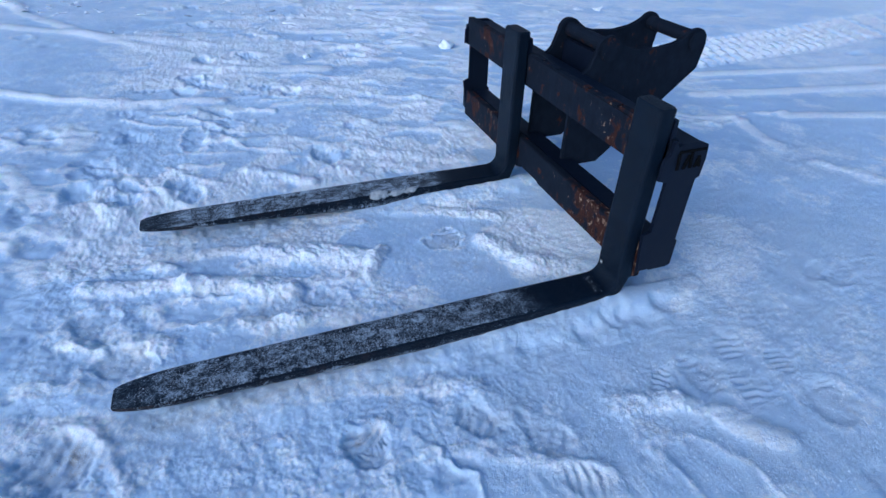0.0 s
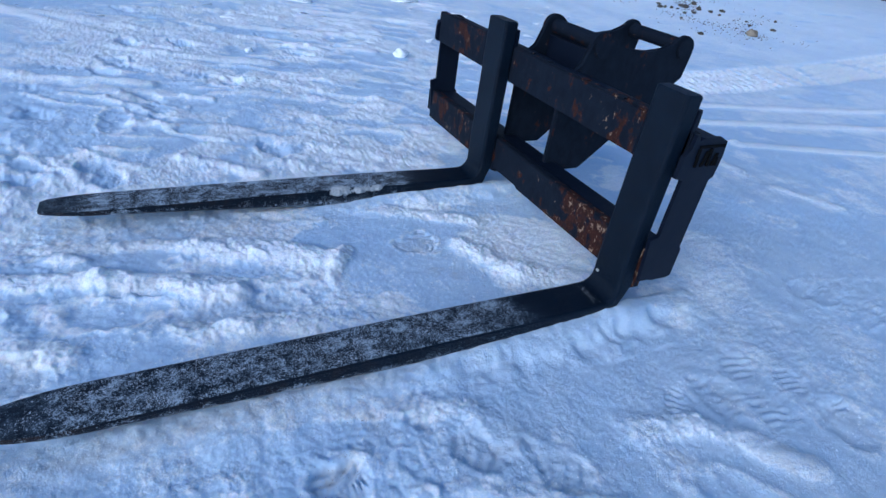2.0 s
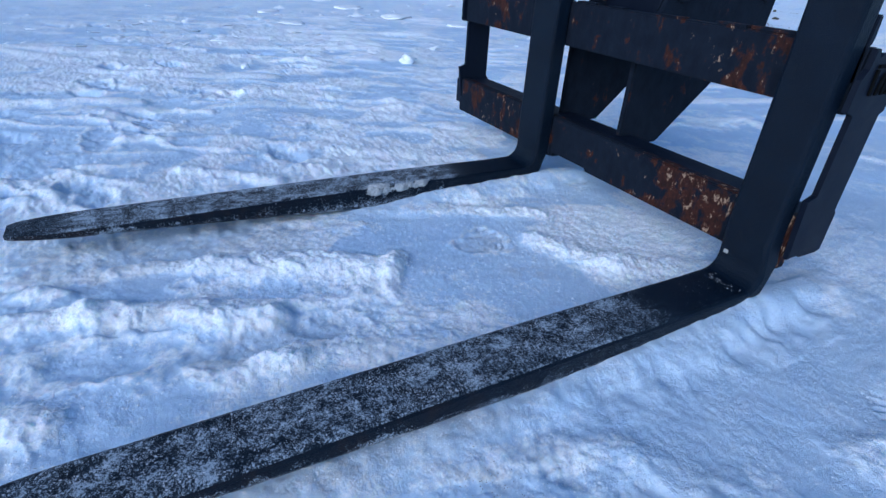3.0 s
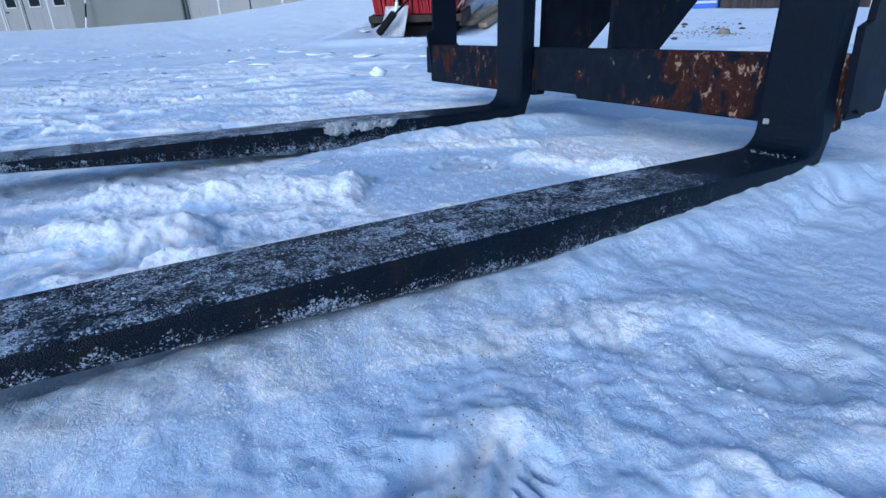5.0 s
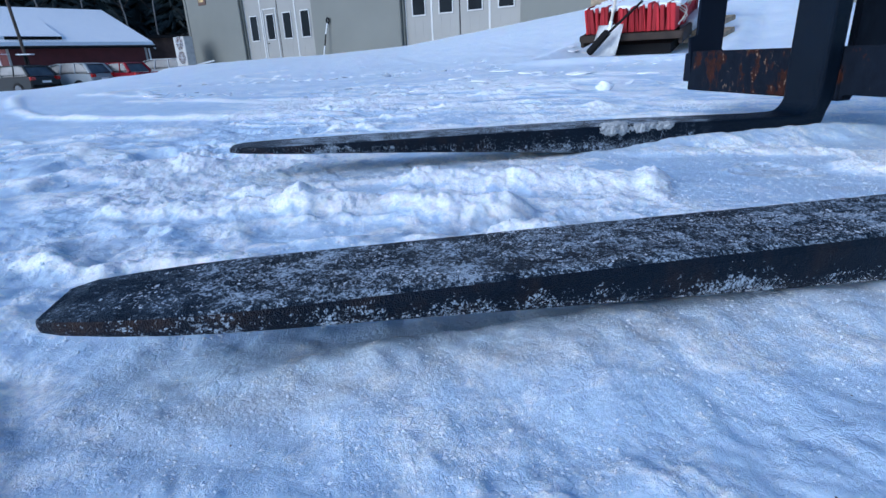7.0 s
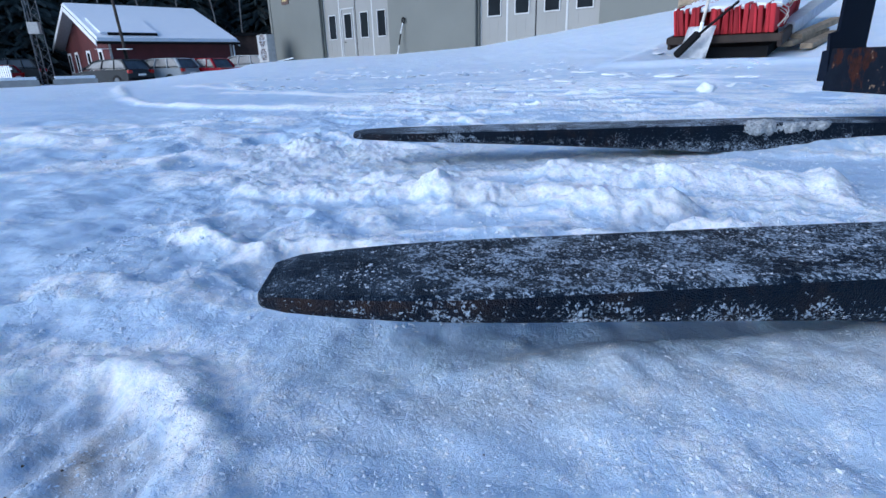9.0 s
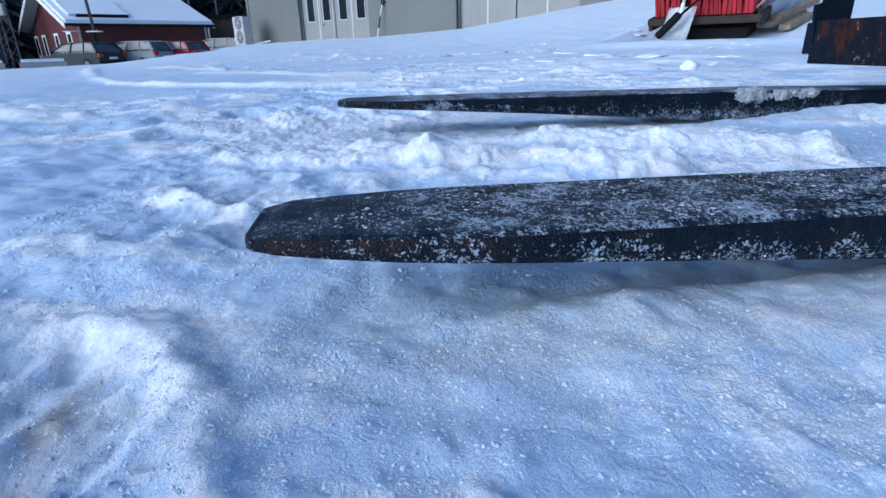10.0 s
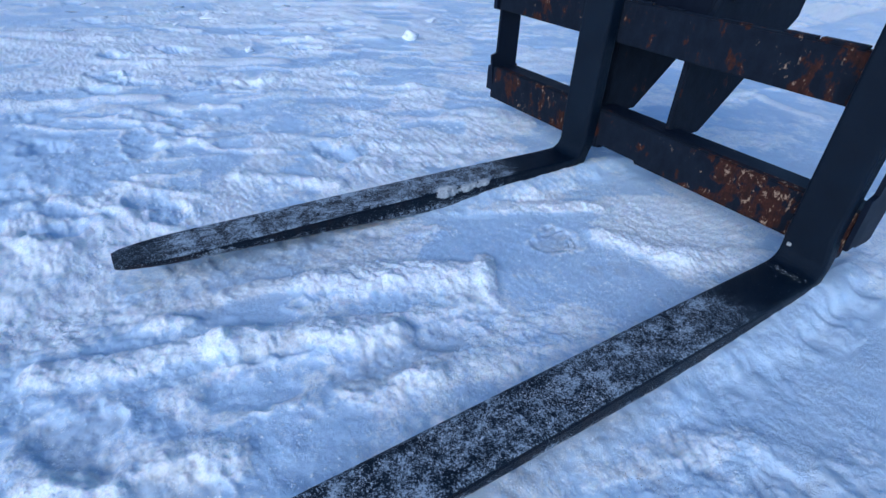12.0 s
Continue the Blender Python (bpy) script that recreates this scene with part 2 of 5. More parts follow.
    bump(n, l, b, calc(n, l, "MULTIPLY_ADD", d1, -0.6, frost), 0.6, 0.0025)
    return m


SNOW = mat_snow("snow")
HEAPED = mat_snow("heaped_snow", 0.85)
CRUMBS = mat_snow("crumbled_snow", 0.55)
FROSTED = mat_frosted("frosted_paint", 1.06, 0.30)
FROSTED_MORE = mat_frosted("heavily_frosted_paint", 1.25, 0.36)
PAINT = mat_paint()
RUSTY = mat_rusty("rusted_lower_paint", [(-0.59, 0.03), (-0.42, 0.10), (-0.24, 0.11), (-0.10, 0.03), (0.12, 0.04), (0.24, 0.09), (0.33, 0.13), (0.52, 0.16)])
RUSTY_TOP = mat_rusty("rusted_upper_paint", [(-0.59, 0.02), (-0.42, 0.10), (-0.20, 0.06), (0.10, 0.04), (0.28, 0.07), (0.36, 0.10), (0.45, 0.11), (0.58, 0.05)])
RUSTY_EAR = mat_rusty("rust_tinged_paint", [(-0.60, 0.0), (0.60, 0.03)])
RUSTY_PIN = mat_rusty("rusted_pin_paint", [(-0.60, 0.05), (0.60, 0.08)])
WALL_GREY = mat_plain("grey_sheet", (0.142, 0.146, 0.128), 0.6, 0, 0.08, 0.6, 0.0)
DOOR_GREY = mat_plain("pale_door_paint", (0.245, 0.240, 0.222), 0.5, 0, 0.05, 1.0, 0.0)
WHITE = mat_plain("white_trim", (0.78, 0.78, 0.77), 0.5, 0, 0.05, 2.0, 0.0)
TRIM = mat_plain("pale_grey_trim", (0.50, 0.50, 0.49), 0.5, 0, 0.05, 2.0, 0.0)
MARK = mat_plain("black_lettering", (0.0012, 0.0013, 0.0015), 0.9, 0, 0.1, 20, 0.0)
BLACK = mat_plain("black_plastic", (0.010, 0.010, 0.011), 0.8, 0, 0.2, 6, 0.0)
GLASS = mat_plain("dark_window_glass", (0.016, 0.019, 0.022), 0.12, 0, 0.3, 0.7, 0.0)
GLASS.node_tree.nodes["Principled BSDF"].inputs["Specular IOR Level"].default_value = 0.008
BARN_RED = mat_plain("barn_red_boards", (0.075, 0.012, 0.014), 0.7, 0, 0.2, 1.5, 0.0)
def mat_boards(name, colour):
    """Weathered boards, each of its own shade, with grain running up."""
    m, n, l, b = material(name)
    c = obj_coord(n)
    grain = tex(n, l, c, 14, 5, 0.65, (1.0, 1.0, 0.08))
    info = n.new("ShaderNodeObjectInfo")
    t = calc(n, l, "MULTIPLY_ADD", info.outputs["Random"], 0.6, calc(n, l, "MULTIPLY", grain, 0.5))
    l.new(mix(n, l, ramp(n, l, t, [(0.1, 0.0), (0.95, 1.0)]), tuple(v * 0.45 for v in colour), tuple(v * 1.5 for v in colour)), b.inputs["Base Color"])
    b.inputs["Roughness"].default_value = 0.85
    return m


FENCE = mat_boards("fence_boards", (0.040, 0.028, 0.026))
BROWN = mat_plain("brown_boards", (0.10, 0.065, 0.05), 0.8, 0, 0.3, 2.0, 0.0)
BRISTLE = mat_boards("red_bristle", (0.36, 0.018, 0.026))
STEEL = mat_plain("galvanised_steel", (0.55, 0.57, 0.59), 0.45, 0.4, 0.15, 12, 0.1)
WOOD = mat_plain("weathered_wood", (0.30, 0.24, 0.17), 0.8, 0, 0.3, 14, 0.3)
BLUE = mat_plain("blue_paint", (0.02, 0.10, 0.45), 0.5, 0, 0.15, 3, 0.0)
TYRE = mat_plain("tyre_rubber", (0.02, 0.02, 0.02), 0.85, 0, 0.2, 10, 0.0)
CONIFER = mat_plain("conifer_needles", (0.045, 0.058, 0.058), 0.8, 0, 0.4, 2, 0.0)
BARK = mat_plain("bark", (0.07, 0.058, 0.05), 0.85, 0, 0.3, 4, 0.0)


# ---- mesh helpers ----
def empty(name, x, y, z, turn=0.0):
    ob = new(name)
    ob.matrix_basis = pose(x, y, z, 0, 0, turn)
    return ob


def part(name, bm, mat, parent=None, label="", smooth=False):
    me = bpy.data.meshes.new(name)
    bmesh.ops.recalc_face_normals(bm, faces=bm.faces)
    bm.to_mesh(me)
    bm.free()
    me.materials.append(mat)
    if smooth:
        for p in me.polygons:
            p.use_smooth = True
    ob = new(name, me)
    ob.parent = parent
    if label:
        tagged(ob, label)
    return ob


def add_box(bm, x0, x1, y0, y1, z0, z1, bev=0.0, m=None):
    vs = [bm.verts.new(v) for v in ((x0, y0, z0), (x1, y0, z0), (x1, y1, z0), (x0, y1, z0), (x0, y0, z1), (x1, y0, z1), (x1, y1, z1), (x0, y1, z1))]
    if m:
        for v in vs:
            v.co = m @ v.co
    fs = [bm.faces.new([vs[i] for i in f]) for f in ((3, 2, 1, 0), (4, 5, 6, 7), (0, 1, 5, 4), (1, 2, 6, 5), (2, 3, 7, 6), (3, 0, 4, 7))]
    if bev:
        bmesh.ops.bevel(bm, geom=list({e for f in fs for e in f.edges}), offset=bev, segments=2, affect="EDGES")
    return bm


def box(*a, **k):
    return add_box(bmesh.new(), *a, **k)


def add_prism(bm, outline, axis, lo, hi, bev=0.0):
    """An outline in the two axes other than axis, extruded from lo to hi."""
    def at(p, h):
        return {"x": (h, p[0], p[1]), "y": (p[0], h, p[1]), "z": (p[0], p[1], h)}[axis]
    a = [bm.verts.new(at(p, lo)) for p in outline]
    b = [bm.verts.new(at(p, hi)) for p in outline]
    n = len(outline)
    fs = [bm.faces.new(a), bm.faces.new(b[::-1])]
    fs += [bm.faces.new((a[i], a[(i + 1) % n], b[(i + 1) % n], b[i])) for i in range(n)]
    if bev:
        rim = list({e for f in fs[:2] for e in f.edges})
        bmesh.ops.bevel(bm, geom=rim, offset=bev, segments=2, affect="EDGES")
    return bm


def prism(*a, **k):
    return add_prism(bmesh.new(), *a, **k)


def add_rod(bm, p, q, r0, r1=None, seg=16):
    p, q = Vector(p), Vector(q)
    r1 = r0 if r1 is None else r1
    rot = (q - p).to_track_quat("Z", "Y").to_matrix().to_4x4()
    m = Matrix.Translation((p + q) / 2) @ rot
    bmesh.ops.create_cone(bm, cap_ends=True, segments=seg, radius1=r0, radius2=r1, depth=(q - p).length, matrix=m)
    return bm


def rod(*a, **k):
    return add_rod(bmesh.new(), *a, **k)


def arc(cy, cz, r, a0, a1, n):
    return [(cy + r * math.cos(radians(a0 + (a1 - a0) * i / n)), cz + r * math.sin(radians(a0 + (a1 - a0) * i / n))) for i in range(n + 1)]


# ---- snow ground ----
def lattice(ix, iy, seed):
    h = (ix.astype(np.int64) * 374761393 + iy.astype(np.int64) * 668265263 + seed * 1442695041) & 0x7FFFFFFF
    h = ((h ^ (h >> 13)) * 1274126177) & 0x7FFFFFFF
    return ((h ^ (h >> 16)) & 0xFFFF) / 65535.0


def value_noise(x, y, seed):
    ix, iy = np.floor(x), np.floor(y)
    fx, fy = x - ix, y - iy
    fx, fy = fx * fx * (3 - 2 * fx), fy * fy * (3 - 2 * fy)
    a, b = lattice(ix, iy, seed), lattice(ix + 1, iy, seed)
    c, d = lattice(ix, iy + 1, seed), lattice(ix + 1, iy + 1, seed)
    return (a + (b - a) * fx + (c - a) * fy + (a - b - c + d) * fx * fy) * 2 - 1


def fbm(x, y, scale, octaves, seed, gain=0.5):
    out, amp, k = 0, 1.0, 1 / scale
    for i in range(octaves):
        ca, sa = math.cos(i * 1.1 + 0.4), math.sin(i * 1.1 + 0.4)
        out = out + amp * value_noise((ca * x - sa * y) * k + 17.3 * i, (sa * x + ca * y) * k - 9.1 * i, seed + i)
        amp, k = amp * gain, k * 2.03
    return out


def smooth01(v):
    v = np.clip(v, 0, 1)
    return v * v * (3 - 2 * v)


HUB = (0.65, -1.1)
RISE_AZ = [-90, -60, -33, -24, -18, -12, -7, 0, 9, 20, 30, 36, 43, 48, 53, 60, 75, 110]
RISE = [0.0, -0.012, -0.010, -0.006, 0.008, 0.017, 0.022, 0.027, 0.041, 0.077, 0.108, 0.128, 0.112, 0.075, 0.058, 0.055, 0.045, 0.0]
LOT = -0.80
PARK = -0.62


def terrain(x, y):
    """The broad lie of the land: level at the fork, rising to the hall, falling to the car park."""
    dx, dy = x - HUB[0], y - HUB[1]
    r = np.hypot(dx, dy)
    az = np.degrees(np.arctan2(dy, -dx))
    s = np.interp(az, RISE_AZ, RISE)
    # the bank on the right rises sooner and levels off
    onset = np.interp(az, [42, 52], [10.0, 6.5])
    z = s * np.clip(r - 2.6, 0, np.interp(az, [42, 52], [22, 7.0])) * smooth01((r - 2.6) / onset) ** 1.5
    # the hollow in which the sweeper broom stands
    u, v = 0.68 * (x + 6.0) + 0.73 * (y - 2.6), -0.73 * (x + 6.0) + 0.68 * (y - 2.6)
    q = np.maximum(np.abs(u - 0.35) / 0.85, np.abs(v - 0.55) / 1.25)
    z = z - 0.07 * (1 - smooth01((q - 0.75) / 0.35)) + 0.05 * np.exp(-((q - 1.25) / 0.16) ** 2)
    west = smooth01((-az - 14) / 5) * smooth01((r - 16) / 6)
    return z * (1 - west) + PARK * west


def relief(x, y):
    """Trodden, refrozen snow: gentle swells, pressed plates, and patches of loose crumbs."""
    near = np.exp(-((x / 3.8) ** 2 + ((y + 0.3) / 3.8) ** 2))
    wx, wy = 0.03 * fbm(x, y, 0.12, 2, 61), 0.03 * fbm(x, y, 0.12, 2, 67)
    calm = 1 - 0.6 * np.exp(-((x - 0.1) / 0.6) ** 2 - ((y + 0.6) / 0.75) ** 2)
    packed = np.minimum(smooth01((x + 0.6 * y - 0.35) / 0.5) + smooth01((y - 0.5) / 0.5), 1)
    left = smooth01((-x - 0.35) / 0.3)
    close = smooth01((x - 0.37) / 0.05) * smooth01((0.85 - x) / 0.2) * smooth01((-0.30 - y) / 0.25)
    loose = smooth01(0.42 + 1.5 * fbm(x + wx, y + wy, 0.24, 4, 71)) * (1 - 0.35 * packed)
    fringe = close * smooth01((0.48 - x - 0.35 * (y + 0.85)) / 0.10)
    loose = np.maximum(loose * (1 - 0.5 * close), 0.75 * fringe * smooth01(0.60 + 1.3 * fbm(x, y, 0.07, 4, 73, 0.6)))
    z = calm * (1 - 0.5 * packed) * (0.008 * fbm(x, y, 0.62, 2, 3) + (0.0030 + 0.0035 * left) * fbm(x, y, 0.20, 3, 11))
    z = z + (1 - 0.7 * loose) * 0.0016 * fbm(x + wy, y - wx, 0.07, 2, 37)
    plates = smooth01((fbm(x + wx, y + wy, 0.085, 3, 31) + 0.05) / 0.16)
    z = z + (0.5 + 0.5 * left + 0.4 * packed) * (1 - close) * 0.0024 * plates * (0.3 + 0.7 * loose)
    curd = 0.6 * fbm(x + 0.15 * wx, y + 0.15 * wy, 0.034, 4, 47, 0.68) + smooth01((fbm(x + 0.1 * wy, y, 0.017, 3, 49, 0.65) - 0.05) / 0.5)
    z = z + loose * (0.0014 + 0.0010 * left) * curd
    z = z + (0.25 + 0.75 * loose) * 0.0011 * fbm(x, y + 0.2 * wy, 0.011, 2, 23, 0.7)
    z = z + 0.0015 * close * curd + 0.0016 * close * smooth01((fbm(x, y, 0.020, 3, 27, 0.6) + 0.1) / 0.5) + 0.0008 * close * fbm(x + wx, y + wy, 0.06, 3, 29, 0.6)
    # churned snow before the tips and over to the far side
    churn = smooth01((-0.95 - y) / 0.2) * smooth01((0.34 - x) / 0.1) * np.exp(-((x + 0.2) / 1.2) ** 2)
    z = z + churn * (0.0055 * fbm(x + wx, y + wy, 0.085, 3, 101, 0.55) + 0.0028 * fbm(x, y, 0.026, 3, 103, 0.6))
    # crust chopped by boots and wheels: sharp little crests between flat scraps
    beside = smooth01((x - 0.42) / 0.10)
    kx, ky = x + 0.5 * wx, y + 0.5 * wy
    crest = np.maximum(1 - np.abs(fbm(kx, ky, 0.042, 4, 91, 0.6)) / 0.20, 0) * smooth01(0.5 + 1.6 * fbm(x, y, 0.16, 2, 93))
    scrap = smooth01((fbm(0.8 * kx + 0.5 * ky, 0.8 * ky - 0.5 * kx, 0.022, 3, 95, 0.65) + 0.02) / 0.09)
    z = z + (0.25 + 0.75 * beside) * (0.0010 * crest + 0.0009 * scrap)
    loose = np.maximum(loose * (1 - 0.35 * beside), 0.55 * beside * crest)
    u, v = 0.95 * x - 0.3 * y, 0.3 * x + 0.95 * y
    streak = value_noise((u + wx) / 0.11, v / 0.45, 51) + 0.5 * value_noise((u + wy) / 0.05, v / 0.2, 52)
    away = smooth01((-x - 0.5) / 1.2)
    sheltered = 1 - 0.8 * smooth01((-1.25 - y) / 0.5) * smooth01((-x - 1.1) / 0.4)
    cast = away * sheltered * smooth01((streak - 0.40) / 0.35) * near ** 0.5
    z = z + 0.010 * cast * np.maximum(streak, 0)
    z = z * (0.16 + 0.84 * near) * (0.45 + 0.55 * sheltered) + 0.007 * (1 - near) * fbm(x, y, 0.42, 3, 111, 0.6)
    return z, np.maximum(loose * near * sheltered + 0.42 * (1 - near), cast)


class Snow:
    """The height field on its uneven grid, with stamps for what has pressed or heaped the snow."""

    def __init__(self, xs, ys):
        self.xs, self.ys = xs, ys
        self.X, self.Y = np.meshgrid(xs, ys)
        bumps, self.loose = relief(self.X, self.Y)
        self.Z = terrain(self.X, self.Y) + bumps - 0.012
        self.grit = np.zeros_like(self.Z)
        self.ice_shade = np.zeros_like(self.Z)

    def window(self, x0, x1, y0, y1):
        i0, i1 = np.searchsorted(self.xs, (x0, x1))
        j0, j1 = np.searchsorted(self.ys, (y0, y1))
        return slice(j0, j1), slice(i0, i1)

    def ridge(self, x0, y0, x1, y1, w, h, rough=0.07, seed=1, rag=1.0):
        m = 4 * w
        win = self.window(min(x0, x1) - m, max(x0, x1) + m, min(y0, y1) - m, max(y0, y1) + m)
        X, Y = self.X[win], self.Y[win]
        dx, dy = x1 - x0, y1 - y0
        n2 = dx * dx + dy * dy
        t = ((X - x0) * dx + (Y - y0) * dy) / n2
        wob = 0.35 * rag * w * value_noise(X / 0.07, Y / 0.07, seed + 70)
        d = ((X - x0) * dy - (Y - y0) * dx) / math.sqrt(n2) + wob
        over = np.maximum(np.maximum(-t, t - 1), 0) * math.sqrt(n2)
        q = np.hypot(d, over) / (1.15 * w) + 0.11 * rag * fbm(X, Y, 0.03, 3, seed + 33)
        k = np.exp(-np.abs(q) ** 2.6)
        crumb = smooth01((fbm(X, Y, 0.016, 3, seed + 55, 0.62) + 0.0) / 0.5)
        crumb = 0.5 * fbm(X, Y, 0.04, 4, seed + 75, 0.65) + crumb
        self.Z[win] += h * k * (0.58 + rough * fbm(X, Y, 0.05, 3, seed + 90)) + min(0.0030, 0.2 * h) * rag * np.minimum(1, 1.6 * k) * crumb
        # the heap's loose crest is also coloured whiter, like a lit top
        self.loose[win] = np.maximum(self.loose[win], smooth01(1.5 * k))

    def trail(self, points, w, h, seed):
        """The bright lip of a wheel track: one ridge along a bent line, steeper on one side."""
        px, py = zip(*points)
        win = self.window(min(px) - 6 * w, max(px) + 6 * w, min(py) - 6 * w, max(py) + 6 * w)
        X, Y = self.X[win], self.Y[win]
        near = np.full(X.shape, 9.0)
        for (x0, y0), (x1, y1) in zip(points, points[1:]):
            dx, dy = x1 - x0, y1 - y0
            t = np.clip(((X - x0) * dx + (Y - y0) * dy) / (dx * dx + dy * dy), 0, 1)
            near = np.minimum(near, np.hypot(X - x0 - t * dx, Y - y0 - t * dy))
        near = np.maximum(near + (0.5 if w < 0.03 else 0.25) * w * fbm(X, Y, 2.2 * w, 3, seed + 3, 0.6), 0)
        k = np.exp(-(near / w) ** 2.4) * (0.75 + 0.35 * fbm(X, Y, 0.25, 3, seed))
        self.Z[win] += h * k
        if h > 0:
            self.loose[win] = np.maximum(self.loose[win], min(1.0, h / 0.009) * smooth01(1.4 * k))

    def pit(self, x, y, rx, ry, turn, deep, rim, flat=0.7, tread="", grit=0.0, seed=1):
        m = 2.2 * max(rx, ry)
        win = self.window(x - m, x + m, y - m, y + m)
        X, Y = self.X[win] - x, self.Y[win] - y
        c, s = math.cos(radians(turn)), math.sin(radians(turn))
        a, b = (c * X + s * Y) / rx, (-s * X + c * Y) / ry
        q0 = np.hypot(a, b)
        q = q0 + 0.45 * fbm(self.X[win], self.Y[win], 0.06, 3, seed + 7)
        inside = 1 - smooth01((q - flat) / (1.08 - flat))
        rimk = np.exp(-((q - 1.20) / 0.20) ** 2) * np.maximum(0.2, 0.6 + fbm(self.X[win], self.Y[win], 0.09, 2, seed + 13))
        dz = -deep * inside + rim * rimk * (1 + 0.6 * value_noise(self.X[win] / 0.06, self.Y[win] / 0.06, seed + 3))
        if tread == "rings":
            wob = 0.20 * fbm(self.X[win], self.Y[win], 0.05, 2, seed + 21)
            heel = smooth01((a + 0.1) / 0.15)
            wave = heel * np.sin((q0 + wob) * 21) + (1 - heel) * np.sin(a * 16 + 3.0 * np.abs(b) + 4 * wob)
            worn = smooth01(0.75 + 1.6 * fbm(self.X[win], self.Y[win], 0.04, 2, seed + 22))
            dz = dz + 0.0034 * inside * worn * np.sign(wave) * np.abs(wave) ** 0.6
        elif tread == "bars":
            wob = fbm(self.X[win], self.Y[win], 0.05, 2, seed + 21)
            wave = np.sin(a * 15 + 2.6 * np.abs(b) + 0.8 * wob)
            dz = dz + 0.0027 * inside * smooth01(0.8 + 1.4 * wob) * np.sign(wave) * np.abs(wave) ** 0.6
        self.Z[win] = self.Z[win] + dz
        # trodden floor bluer and loose rim whiter, with their shade and light coloured in
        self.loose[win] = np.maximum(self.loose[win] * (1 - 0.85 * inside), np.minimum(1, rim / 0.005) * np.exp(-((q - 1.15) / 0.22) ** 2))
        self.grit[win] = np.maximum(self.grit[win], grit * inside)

    def tyre(self, x0, y0, x1, y1, w, deep):
        m = w
        win = self.window(min(x0, x1) - m, max(x0, x1) + m, min(y0, y1) - m, max(y0, y1) + m)
        X, Y = self.X[win], self.Y[win]
        dx, dy = x1 - x0, y1 - y0
        n = math.hypot(dx, dy)
        t = ((X - x0) * dx + (Y - y0) * dy) / n
        d = ((X - x0) * dy - (Y - y0) * dx) / n
        k = (1 - smooth01((np.abs(d) - w * 0.42) / (w * 0.16))) * smooth01((t + 0.3) / 0.3) * smooth01((n + 0.3 - t) / 0.3)
        row = np.floor(d / (w * 0.21))
        lug = np.sin((t + 0.04 * row) * 2 * math.pi / 0.08) * np.abs(np.sin(math.pi * d / (w * 0.21))) ** 0.5
        self.Z[win] += k * (-deep + 0.019 * np.clip(lug * 2, -1, 1))
        self.loose[win] = np.maximum(self.loose[win], k * smooth01(lug * 2))

    def bank(self, edge, reach, levels, seed):
        """Snow heaped up to a blade's flank, its level given along the blade, thinning out away from it."""
        win = self.window(edge - 0.06, edge + 2 * reach, levels[0][0], levels[-1][0])
        X, Y = self.X[win], self.Y[win]
        top = np.interp(Y, [v for v, _ in levels], [v for _, v in levels])
        out = np.maximum(X - edge, 0) / reach
        rag = 1 + 0.5 * fbm(X, Y, 0.07, 3, seed)
        k = np.exp(-(out / np.maximum(rag, 0.4)) ** 2) * smooth01((X - edge + 0.05) / 0.03)
        lift = np.maximum(top + 0.0025 * fbm(X, Y, 0.025, 3, seed + 5) - self.Z[win], 0) * k
        self.Z[win] += lift
        self.loose[win] = np.maximum(self.loose[win], 0.15 * smooth01(lift / 0.012))

    def press(self, x0, x1, y0, y1, level):
        """Snow packed level under a weight, with a soft edge."""
        win = self.window(x0 - 0.14, x1 + 0.14, y0 - 0.14, y1 + 0.14)
        X, Y = self.X[win], self.Y[win]
        d = np.maximum(np.maximum(x0 - X, X - x1), np.maximum(y0 - Y, Y - y1))
        k = 1 - smooth01((d + 0.01) / 0.13)
        self.loose[win] *= 1 - 0.5 * k
        self.Z[win] = self.Z[win] * (1 - k) + np.minimum(self.Z[win], level + 0.004 * fbm(X, Y, 0.03, 2, 5)) * k


def axis_coords(lo, hi, step, fine_lo, fine_hi, fine, slow_lo, slow_hi, far):
    """Fine in the middle, coarser outwards, slowly at first and then in long strides."""
    core = np.concatenate([np.arange(lo, fine_lo, step), np.arange(fine_lo, fine_hi, fine), np.arange(fine_hi, hi, step)])

    def outwards(slow):
        out, d, v = [], step, 0.0
        while v < far:
            d *= slow if v < 5.0 else 1.08
            v += d
            out.append(v)
        return np.array(out)
    return np.concatenate([lo - outwards(slow_lo)[::-1], core, hi + outwards(slow_hi)])


